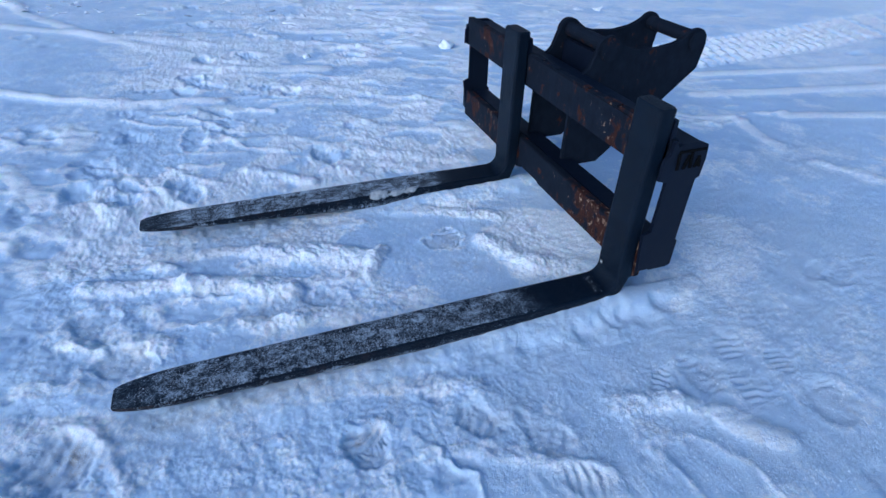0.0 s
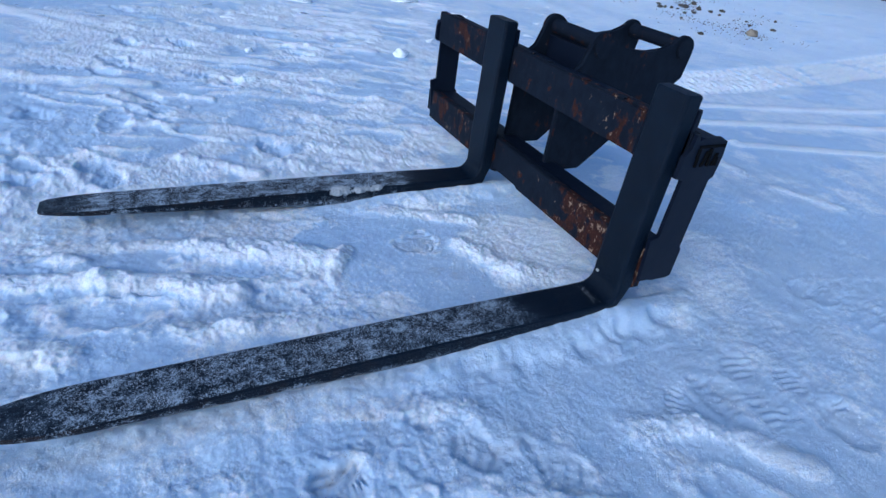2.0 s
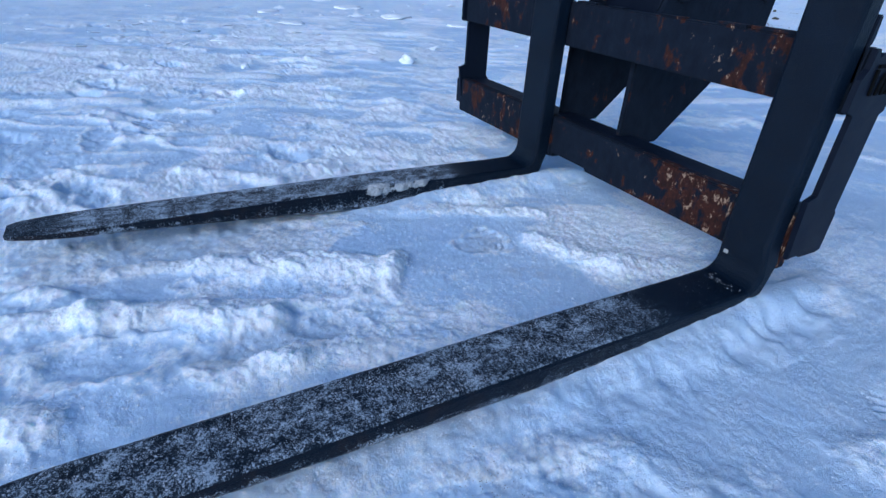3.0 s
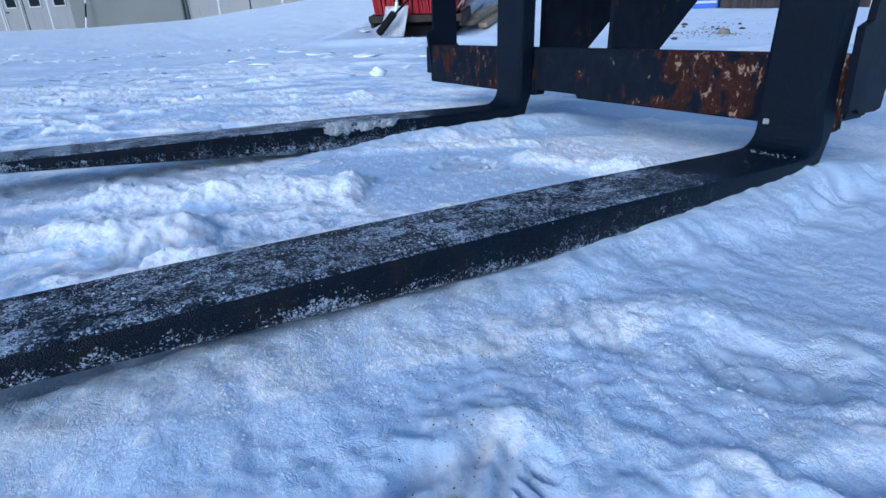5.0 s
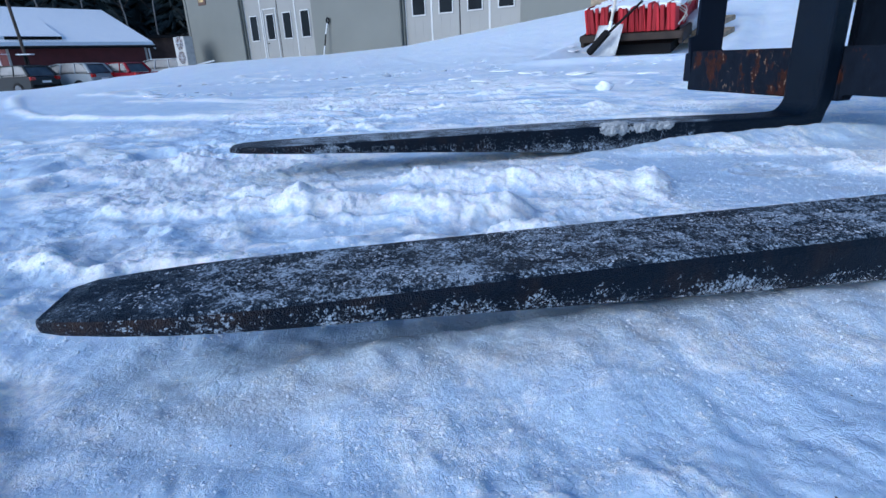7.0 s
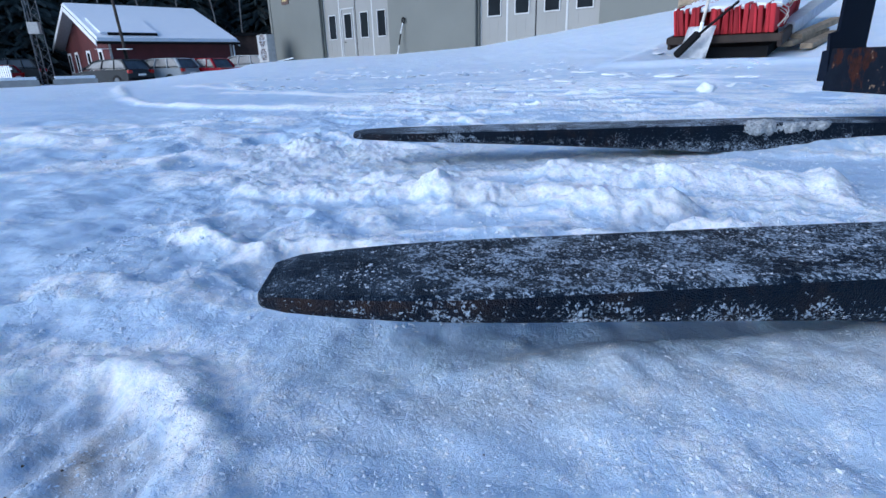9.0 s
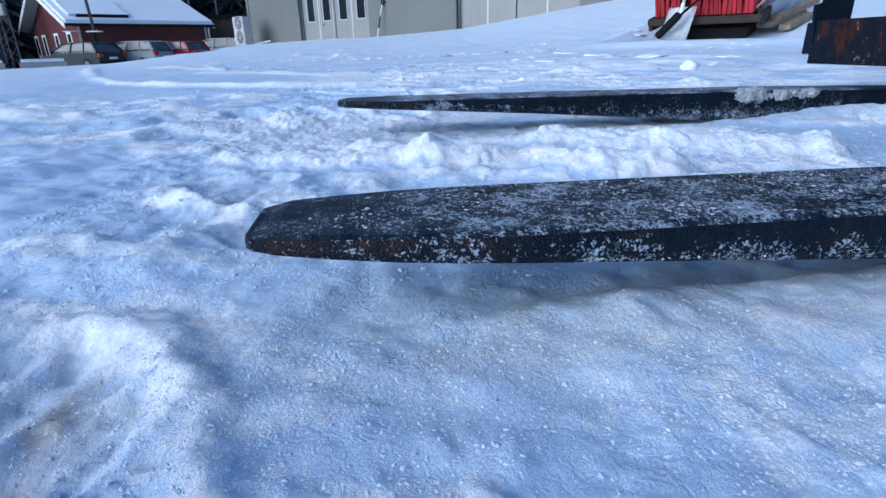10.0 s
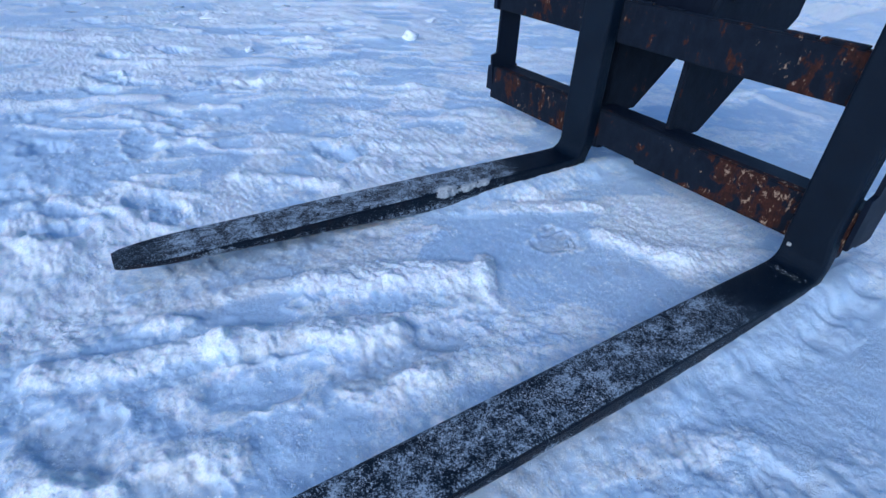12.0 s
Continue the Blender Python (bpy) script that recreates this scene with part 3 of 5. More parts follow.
# long heaps: from x, y to x, y, half width, height
HEAPS = [
    (-0.150, -0.870, -0.021, -0.575, 0.032, 0.034), (-0.196, -1.03, -0.160, -0.870, 0.020, 0.014), (-0.062, -1.060, 0.060, -0.815, 0.030, 0.036),
    (-0.130, -1.340, -0.055, -1.075, 0.022, 0.020), (0.142, -0.925, 0.178, -0.805, 0.024, 0.016), (0.178, -0.805, 0.250, -0.540, 0.030, 0.016),
    (-0.174, -1.160, -0.150, -1.120, 0.020, 0.022), (-0.050, -0.523, 0.060, -0.590, 0.016, 0.014), (0.010, -0.205, 0.165, -0.118, 0.032, 0.022),
    (0.165, -0.118, 0.250, 0.060, 0.034, 0.020), (-0.240, -0.400, -0.110, -0.110, 0.024, 0.014), (-0.690, -0.862, -0.530, -0.663, 0.024, 0.026),
    (-0.611, -0.582, -0.561, -0.482, 0.024, 0.014), (0.452, -0.680, 0.530, -0.455, 0.022, 0.009), (0.441, -0.800, 0.452, -0.660, 0.016, 0.009),
    (0.683, -0.493, 0.805, -0.298, 0.022, 0.006),
    (0.677, -0.181, 0.706, -0.054, 0.026, 0.014), (0.706, -0.054, 0.867, 0.097, 0.026, 0.014), (-0.98, -1.72, -0.64, -1.54, 0.026, 0.010),
    (-0.578, -1.326, -0.466, -1.280, 0.030, 0.020), (-0.748, -0.420, -0.515, -0.045, 0.026, 0.012), (0.125, -1.195, 0.178, -1.122, 0.026, 0.018),
    (0.083, -1.341, 0.130, -1.262, 0.022, 0.014), (-0.216, -0.656, -0.211, -0.547, 0.016, 0.012),
    (-0.50, 1.30, -0.19, 1.24, 0.03, 0.012), (-0.04, 1.28, 0.14, 1.39, 0.03, 0.012),
]
WHEEL_RIDGES = [
    (-5.4, -3.4, -3.9, -2.3, 0.045, 0.012),
    (-3.3, -2.30, -2.5, -1.0, 0.045, 0.012), (-1.06, 1.56, -0.60, 4.0, 0.035, 0.012), (-0.80, 1.33, -0.35, 3.6, 0.035, 0.012),
    (-0.45, 1.55, 0.1, 3.4, 0.03, 0.008), (-1.9, -0.9, -1.8, -0.4, 0.05, 0.018), (-2.6, -0.4, -2.4, 0.4, 0.04, 0.014),
    (-3.2, 0.1, -2.9, 1.0, 0.04, 0.016), (-0.82, -2.05, -0.70, -1.80, 0.035, 0.016), (-2.2, -0.2, -2.05, 0.25, 0.03, 0.014),
]
# lips of bent wheel tracks: half width, height, points
TRAILS = [
    (0.036, 0.024, [(-6.8, -4.65), (-4.9, -3.78), (-3.96, -3.32), (-2.94, -2.80), (-2.32, -2.42), (-1.92, -2.0), (-1.71, -1.70), (-1.53, -1.33), (-1.49, -1.14), (-1.46, -0.95)]),
    (0.050, 0.010, [(-5.6, -2.95), (-3.69, -2.26), (-2.78, -1.59), (-2.35, -1.15)]),
    (0.035, 0.007, [(-1.25, -2.75), (-0.95, -2.25), (-0.84, -2.12), (-0.72, -1.95), (-0.61, -1.79)]),
    (0.014, 0.008, [(0.338, -1.290), (0.349, -1.262), (0.398, -1.232), (0.435, -1.213), (0.475, -1.198), (0.545, -1.165)]),
    (0.028, -0.010, [(0.295, -1.37), (0.312, -1.33), (0.333, -1.272), (0.338, -1.23), (0.345, -1.17)]),
    (0.020, 0.006, [(0.205, -1.42), (0.228, -1.34), (0.242, -1.29), (0.262, -1.235)]),
    (0.018, 0.005, [(0.430, -0.86), (0.455, -0.76), (0.447, -0.64), (0.487, -0.52), (0.556, -0.43), (0.63, -0.37)]),
    (0.015, 0.004, [(0.53, -0.78), (0.545, -0.69), (0.585, -0.645), (0.66, -0.61)]),
    (0.015, 0.004, [(0.66, -0.56), (0.70, -0.50), (0.735, -0.42), (0.79, -0.33), (0.86, -0.29)]),
    (0.06, 0.014, [(-4.6, -2.9), (-5.2, -3.2), (-5.9, -3.1), (-6.6, -2.5)]),
    (0.07, 0.014, [(-6.6, -1.6), (-7.4, -2.2), (-8.2, -2.3), (-9.0, -1.7)]),
]
# boot prints: x, y, half length, half width, turn, depth
BOOTS = [
    (0.596, -0.725, 0.050, 0.040, 20, 0.016), (0.596, -0.485, 0.058, 0.042, 60, 0.012), (0.700, -0.375, 0.060, 0.042, 40, 0.008),
    (0.665, 0.060, 0.060, 0.045, 10, 0.009), (0.830, 0.290, 0.070, 0.050, 70, 0.009), (-0.035, -0.315, 0.060, 0.055, 0, 0.007),
    (0.020, -1.300, 0.080, 0.050, 30, 0.014), (0.185, -1.215, 0.070, 0.046, 80, 0.012), (0.800, -0.345, 0.050, 0.036, 75, 0.008),
    (0.130, -0.800, 0.120, 0.055, 85, 0.010), (0.000, -0.98, 0.070, 0.036, 75, 0.008),
]
HOLLOWS = [
    (-0.86, -1.44, 0.11, 0.05, 60, 0.018), (-0.65, -1.54, 0.08, 0.05, 30, 0.016), (-0.69, -1.26, 0.10, 0.05, 70, 0.013),
    (-1.81, -1.09, 0.10, 0.05, 20, 0.018), (-1.23, -0.97, 0.10, 0.06, 60, 0.016), (-1.04, -1.06, 0.10, 0.05, 10, 0.014),
    (-0.73, -0.54, 0.08, 0.05, 70, 0.012), (-1.24, -1.66, 0.12, 0.06, 40, 0.018), (-0.40, -1.50, 0.10, 0.05, 60, 0.014),
    (0.428, -1.295, 0.085, 0.058, 62, 0.016), (-1.2, -1.95, 0.12, 0.06, 80, 0.018), (-0.9, -1.99, 0.15, 0.06, 85, 0.016),
    (-0.030, -0.78, 0.110, 0.035, 65, 0.010), (0.105, -0.72, 0.120, 0.050, 72, 0.010), (0.060, -1.06, 0.100, 0.050, 70, 0.009),
    (0.72, -0.62, 0.09, 0.05, 50, 0.006), (0.86, -0.10, 0.11, 0.06, 40, 0.006),
]

# deep older steps across the yard
STEPS = [
    (-3.58, -1.11), (-2.98, -1.04), (-2.14, -1.02), (-1.69, -1.00), (-1.29, -0.96), (-2.17, -0.77), (-1.64, -1.11), (-2.42, -0.31), (-0.92, -1.42), (-1.14, -1.30),
    (-1.33, -1.69), (-0.62, -1.08), (-0.71, -1.45), (-0.76, -0.58), (-2.16, 0.09), (-0.61, -1.29), (-1.11, -0.93), (-2.00, -0.20), (-1.48, -0.62), (-0.60, -1.59),
]


def build_ground():
    xs = axis_coords(-1.6, 1.15, 0.0105, -0.30, 0.80, 0.0033, 1.011, 1.05, 420)
    ys = axis_coords(-2.0, 0.9, 0.0105, -1.45, 0.0, 0.0033, 1.025, 1.009, 420)
    sn = Snow(xs, ys)
    rng = random.Random(5)
    # older prints and scuffs all over the yard
    for _ in range(330):
        a, r = rng.uniform(0, 2 * math.pi), 7.5 * math.sqrt(rng.random())
        x, y = -1.0 + r * math.cos(a), -0.3 + r * math.sin(a)
        if -0.6 < x < 1.1 and -2.0 < y < 0.6:
            continue
        sn.pit(x, y, rng.uniform(0.06, 0.15), rng.uniform(0.035, 0.055), rng.uniform(20, 130), rng.uniform(0.003, 0.009), rng.uniform(0.0, 0.003), 0.25, rng.choice(("", "", "bars")), seed=rng.randint(0, 999))
    for i, (x, y, l, w, turn, deep) in enumerate(HOLLOWS):
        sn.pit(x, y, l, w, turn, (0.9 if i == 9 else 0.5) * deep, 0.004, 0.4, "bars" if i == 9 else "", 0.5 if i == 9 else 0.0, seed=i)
    for i, (x, y) in enumerate(STEPS):
        sn.pit(x, y, rng.uniform(0.07, 0.11), rng.uniform(0.04, 0.055), rng.uniform(10, 80), rng.uniform(0.012, 0.020), rng.uniform(0.001, 0.003), 0.25, "", seed=i + 300)
    for i, (x, y, l, w, turn, deep) in enumerate(BOOTS):
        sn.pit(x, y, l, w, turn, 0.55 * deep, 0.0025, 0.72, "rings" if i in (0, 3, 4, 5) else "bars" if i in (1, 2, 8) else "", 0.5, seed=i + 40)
    # faint, half-blurred soles all over the trodden side
    for i in range(70):
        x, y = rng.uniform(0.46, 1.7), rng.uniform(-1.3, 1.5)
        if min(math.hypot(x - p[0], y - p[1]) for p in BOOTS) < 0.11:
            continue
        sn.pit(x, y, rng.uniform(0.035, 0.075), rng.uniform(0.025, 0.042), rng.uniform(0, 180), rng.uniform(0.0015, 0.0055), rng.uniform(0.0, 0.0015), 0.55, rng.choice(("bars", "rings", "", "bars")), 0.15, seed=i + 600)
    for i, h in enumerate(HEAPS):
        sn.ridge(*h, seed=i)
    for i, h in enumerate(WHEEL_RIDGES):
        sn.ridge(*h[:5], h[5] * 1.5, rough=0.05, seed=i + 20, rag=0.3)
    for i, (w, h, points) in enumerate(TRAILS):
        sn.trail(points, w, h, 400 + i)
    # short scuffs that boots and wheels have thrown up
    for i in range(300):
        x, y = rng.uniform(-4.2, -0.42), rng.uniform(-2.3, 1.6)
        if x < -1.3 and y < -1.0:
            continue
        a, l = radians(rng.gauss(62, 14)), rng.uniform(0.03, 0.15) * (1 + 0.25 * abs(x))
        bend = rng.uniform(-0.3, 0.3) * l
        points = [(x - l * math.cos(a), y - l * math.sin(a)), (x - bend * math.sin(a), y + bend * math.cos(a)), (x + l * math.cos(a), y + l * math.sin(a))]
        sn.trail(points, rng.uniform(0.010, 0.020) * (1 + 0.15 * abs(x)), rng.uniform(0.004, 0.011), i)
    for i in range(80):
        x, y = rng.uniform(0.45, 2.2), rng.uniform(-1.2, 3.0)
        a, l = radians(rng.uniform(0, 180)), rng.uniform(0.010, 0.05) * (1 + 0.3 * max(y, 0))
        bend = rng.uniform(-0.5, 0.5) * l
        points = [(x - l * math.cos(a), y - l * math.sin(a)), (x - bend * math.sin(a), y + bend * math.cos(a)), (x + l * math.cos(a), y + l * math.sin(a))]
        sn.trail(points, rng.uniform(0.005, 0.011) * (1 + 0.3 * max(y, 0)), rng.uniform(0.001, 0.0035), i + 900)
    sn.tyre(-1.40, 1.7, -1.62, 5.6, 0.46, 0.012)
    for xc in (NEAR_X, FAR_X):
        sn.press(xc - 0.052, xc + 0.052, -0.52, 0.03, -0.006)
        sn.press(xc - 0.055, xc + 0.055, -1.16, -0.50, -0.012)
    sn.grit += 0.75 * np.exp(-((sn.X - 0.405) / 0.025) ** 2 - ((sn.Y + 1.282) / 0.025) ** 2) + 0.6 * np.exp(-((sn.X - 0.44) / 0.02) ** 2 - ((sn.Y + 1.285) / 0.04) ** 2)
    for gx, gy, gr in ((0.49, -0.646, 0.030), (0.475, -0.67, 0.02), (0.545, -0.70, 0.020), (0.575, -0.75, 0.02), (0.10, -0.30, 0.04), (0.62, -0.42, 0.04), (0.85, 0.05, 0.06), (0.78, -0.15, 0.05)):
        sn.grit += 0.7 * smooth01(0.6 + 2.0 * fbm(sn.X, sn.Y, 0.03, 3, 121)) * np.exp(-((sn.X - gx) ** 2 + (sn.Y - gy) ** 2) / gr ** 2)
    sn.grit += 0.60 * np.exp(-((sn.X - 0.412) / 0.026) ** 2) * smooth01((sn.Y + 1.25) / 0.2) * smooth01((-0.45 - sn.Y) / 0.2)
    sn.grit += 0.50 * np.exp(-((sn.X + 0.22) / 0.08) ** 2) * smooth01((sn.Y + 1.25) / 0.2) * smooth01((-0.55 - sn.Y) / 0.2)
    # snow banked against the blades
    sn.bank(NEAR_X + 0.050, 0.06, [(-1.16, -0.014), (-1.0, 0.002), (-0.85, 0.005), (-0.70, 0.003), (-0.58, 0.001), (-0.45, 0.005), (-0.25, 0.010), (-0.08, 0.020), (0.02, 0.026), (0.12, 0.010), (0.3, -0.012)], 61)
    sn.bank(FAR_X + 0.050, 0.045, [(-0.62, -0.014), (-0.50, -0.006), (-0.32, 0.010), (-0.10, 0.015), (0.02, 0.015), (0.14, 0.006), (0.3, -0.012)], 62)
    # packed snow towards +x, toned darker and bluer in ragged patches
    sn.ice_shade = smooth01((sn.X + 0.45 * sn.Y - 0.04) / 0.42) * smooth01((3.0 - sn.Y) / 2.0) * smooth01(0.75 + 0.6 * fbm(sn.X, sn.Y, 0.30, 4, 83))
    # carriage shade beside the near heel, painted with the same dark tone
    heel = np.exp(-((sn.X - 0.50) / 0.16) ** 2 - ((sn.Y + 0.22) / 0.26) ** 2)
    sn.ice_shade, sn.loose = np.maximum(sn.ice_shade, heel), sn.loose * (1 - 0.8 * heel)
    nx, ny = len(xs), len(ys)
    co = np.stack([sn.X.ravel(), sn.Y.ravel(), sn.Z.ravel()], 1)
    i = np.arange(nx * ny).reshape(ny, nx)
    quads = np.stack([i[:-1, :-1].ravel(), i[:-1, 1:].ravel(), i[1:, 1:].ravel(), i[1:, :-1].ravel()], 1)
    me = bpy.data.meshes.new("ground")
    me.vertices.add(len(co))
    me.vertices.foreach_set("co", co.ravel())
    me.loops.add(quads.size)
    me.loops.foreach_set("vertex_index", quads.ravel())
    me.polygons.add(len(quads))
    me.polygons.foreach_set("loop_start", np.arange(0, quads.size, 4))
    me.polygons.foreach_set("use_smooth", np.ones(len(quads), bool))
    me.update(calc_edges=True)
    me.attributes.new("ice_shade", "FLOAT", "POINT").data.foreach_set("value", sn.ice_shade.ravel())
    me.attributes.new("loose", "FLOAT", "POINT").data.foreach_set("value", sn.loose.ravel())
    trodden = np.exp(-(np.hypot(sn.X - 0.2, sn.Y + 0.6) / 3.4) ** 2)
    me.attributes.new("trodden", "FLOAT", "POINT").data.foreach_set("value", trodden.ravel())
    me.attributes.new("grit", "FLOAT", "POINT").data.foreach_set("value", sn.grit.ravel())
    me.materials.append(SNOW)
    tagged(new("ground", me), "trodden snow with boot prints, ridges and wheel tracks", "snow", kind="structure")
    return sn


NEAR_X, FAR_X = 0.347, -0.331
SN = build_ground()


def ground_heights(x, y):
    i, j = np.searchsorted(SN.xs, x) - 1, np.searchsorted(SN.ys, y) - 1
    u = (x - SN.xs[i]) / (SN.xs[i + 1] - SN.xs[i])
    v = (y - SN.ys[j]) / (SN.ys[j + 1] - SN.ys[j])
    z = SN.Z
    return (z[j, i] * (1 - u) + z[j, i + 1] * u) * (1 - v) + (z[j + 1, i] * (1 - u) + z[j + 1, i + 1] * u) * v


def ground_at(x, y):
    return float(ground_heights(np.array([x]), np.array([y]))[0])


# ---- the pallet fork attachment ----
fork = empty("pallet_fork_attachment", -0.195, 0.05, 0.0)
tagged(fork, "navy-black steel pallet fork attachment with rusty carriage, lying on snow", "pallet fork")


def here(bm):
    bmesh.ops.translate(bm, vec=(0.195, -0.05, 0.0), verts=bm.verts)
    return bm


def fork_tine(xc, w=0.100, belly=0.0, slim=0.89, lean=-0.008, top_z=0.529, heel=0.0):
    """One L-shaped tine, its blade tapering to a rounded tip."""
    bm = bmesh.new()
    # stations along the steel: y, z of the outer face, y, z of the inner face, share of the width
    st = []
    for y, k in ((-1.199, 0.50), (-1.196, 0.58), (-1.184, 0.68), (-1.158, 0.81), (-1.125, 0.92), (-1.092, 0.98), (-1.06, 1.0), (-1.0, 1.0), (-0.85, 1.0), (-0.7, 1.0), (-0.6, 1.0), (-0.5, 1.0), (-0.4, 1.0), (-0.25, 1.0), (-0.10, 1.0)):
        top = np.interp(y, [-1.2, -0.9, -0.4, -0.1, 0.0], [0.048, 0.0472, 0.0430, 0.036, 0.036])
        low = np.interp(y, [-1.2, -0.75, -0.45, 0.0], [0.038, 0.011, -0.004, -0.004])
        low -= belly * math.exp(-((y + 0.5) / 0.22) ** 2)
        if y < -1.19:
            top, low = top - 0.002, low + 0.001
        st.append(((y, top), (y, low), k))
    inner = arc(-0.036, 0.072, 0.036, -90, 0, 6)
    outer = [(-0.018, -0.004), (-0.002, -0.003), (0.007 + heel, 0.006), (0.014 + heel, 0.022), (0.022 + 0.8 * heel, 0.040), (0.032 + 0.6 * heel, 0.058), (0.044, 0.080)]
    st += [(p, q, 1.0 - 0.01 * i) for i, (p, q) in enumerate(zip(inner, outer))]
    st += [((0.0, z), (0.044, z), slim) for z in (0.115, 0.2, 0.35, top_z - 0.004)]
    st.append(((0.003, top_z), (0.041, top_z), slim - 0.05))
    rings = []
    b = 0.007
    for i, (p, q, k) in enumerate(st):
        p, q = Vector(p), Vector(q)
        t = (q - p).normalized()
        e = min(b, (q - p).length * 0.35)
        h = w * k / 2
        ring = []
        for x, d in ((-h + e, p), (h - e, p), (h - e * 0.3, p + t * e * 0.3), (h, p + t * e), (h, q - t * e), (h - e * 0.3, q - t * e * 0.3), (h - e, q), (-h + e, q), (-h + e * 0.3, q - t * e * 0.3), (-h, q - t * e), (-h, p + t * e), (-h + e * 0.3, p + t * e * 0.3)):
            ring.append(bm.verts.new((xc + x + lean * min(1, max(0, d.y - 0.05) / 0.06), d.x, d.y)))
        rings.append(ring)
    for r0, r1 in zip(rings, rings[1:]):
        for i in range(12):
            bm.faces.new((r0[i], r0[(i + 1) % 12], r1[(i + 1) % 12], r1[i]))
    bm.faces.new(rings[0])
    bm.faces.new(rings[-1][::-1])
    t = part("fork_tine", here(bm), FROSTED if xc > 0 else FROSTED_MORE, fork, "navy-black steel fork tine, its blade dusted with frost")
    hook = prism([(0.0445, 0.40), (0.0445, 0.500), (0.056, 0.500), (0.057, 0.470), (0.057, 0.4565), (0.0445, 0.4565)], "x", xc + lean - w * 0.43, xc + lean + w * 0.45, bev=0.002)
    part("upper_hook", here(hook), PAINT, t)
    hook = prism([(0.0445, 0.125), (0.0445, 0.066), (0.071, 0.0665), (0.071, 0.0605), (0.0445, 0.0605), (0.040, 0.064), (0.0405, 0.125)], "x", xc - w * 0.3, xc + w * (0.36 if xc > 0 else 0.52), bev=0.0015)
    part("lower_hook", here(hook), RUSTY if xc < 0 else PAINT, t)
    return t


fork_tine(NEAR_X)
fork_tine(FAR_X, belly=0.008, slim=0.98, lean=-0.001, top_z=0.523, heel=0.010)

X0, X1 = -0.788, 0.400
upper = prism([(X0, 0.353), (X1 - 0.013, 0.353), (X1 - 0.013, 0.455), (X0, 0.455)], "y", 0.0445, 0.070, bev=0.003)
part("upper_bar", here(upper), RUSTY_TOP, fork, "upper carriage bar with rust and pale scratches")
lower = prism([(X0, 0.062), (-0.27, 0.062), (-0.27, 0.077), (-0.138, 0.077), (-0.138, 0.065), (X1 - 0.013, 0.065), (X1 - 0.013, 0.171), (X0, 0.171)], "y", 0.0445, 0.070, bev=0.003)
part("lower_bar", here(lower), RUSTY, fork, "lower carriage bar with heavy rust")
for xa, xb, hh in ((-0.270, -0.205, 0.004), (-0.165, -0.120, 0.0025), (-0.02, 0.045, 0.002), (0.117, 0.181, 0.005), (0.190, 0.272, 0.006), (-0.72, -0.64, 0.003), (-0.47, -0.40, 0.004)):
    part("edge_strip", here(box(xa, xb, 0.047, 0.0675, 0.4555, 0.4555 + hh, bev=0.001)), RUSTY_TOP, fork)
part("lower_beam", here(box(X0 + 0.012, X1 - 0.013, 0.0705, 0.140, 0.075, 0.168, bev=0.004)), PAINT, fork)
part("upper_beam", here(box(X0 + 0.012, X1 - 0.013, 0.0705, 0.140, 0.357, 0.440, bev=0.004)), PAINT, fork)
PLATE = [(0.046, 0.090), (0.069, 0.097), (0.085, 0.087), (0.136, 0.086), (0.151, 0.090), (0.149, 0.168), (0.139, 0.174), (0.137, 0.351), (0.150, 0.354), (0.152, 0.403), (0.147, 0.437), (0.125, 0.447), (0.072, 0.448), (0.060, 0.440), (0.056, 0.455), (0.046, 0.455), (0.046, 0.425), (0.032, 0.410), (0.031, 0.360), (0.056, 0.354), (0.056, 0.214), (0.031, 0.208), (0.036, 0.176)]
for lo in (X1 - 0.010, X0 - 0.0005):
    part("end_plate", here(prism(PLATE, "x", lo, lo + 0.010, bev=0.0012)), PAINT, fork)
for z0, z1 in ((0.086, 0.166), (0.350, 0.422)):
    part("end_stop", here(box(X0 - 0.030, X0 - 0.001, 0.048, 0.090, z0, z1, bev=0.002)), PAINT, fork)

FIN = [(0.100, 0.150), (0.100, 0.42), (0.150, 0.455)] + arc(0.205, 0.505, 0.040, 190, 40, 8)
FIN += [(0.262, 0.508), (0.300, 0.498), (0.380, 0.496), (0.440, 0.502), (0.475, 0.515)] + arc(0.520, 0.503, 0.040, 130, -10, 8)
FIN += [(0.553, 0.420), (0.235, 0.140), (0.141, 0.140), (0.141, 0.150)]
for x in (-0.335, -0.112):
    part("coupler_plate", here(prism(FIN, "x", x, x + 0.018, bev=0.003)), RUSTY_EAR, fork)
for y in (0.205, 0.520):
    part("coupler_pin", here(rod((-0.316, y, 0.512), (-0.113, y, 0.512), 0.021)), RUSTY_PIN, fork, "rusty round coupler pin", smooth=False)
for x0, x1 in ((-0.343, -0.3355), (-0.0935, -0.086)):
    for y, r in ((0.205, 0.036), (0.520, 0.032)):
        boss = rod((x0, y, 0.508), (x1, y, 0.508), r, seg=24)
        bmesh.ops.bevel(boss, geom=[e for e in boss.edges if len(e.link_faces) == 2 and any(len(f.verts) > 4 for f in e.link_faces)], offset=0.003, segments=2, affect="EDGES")
        part("boss", here(boss), RUSTY_PIN if y < 0.3 else RUSTY_EAR, fork, "rust-stained round boss")
part("cross_plate", here(box(-0.3165, -0.1125, 0.186, 0.200, 0.36, 0.487, bev=0.002)), PAINT, fork)

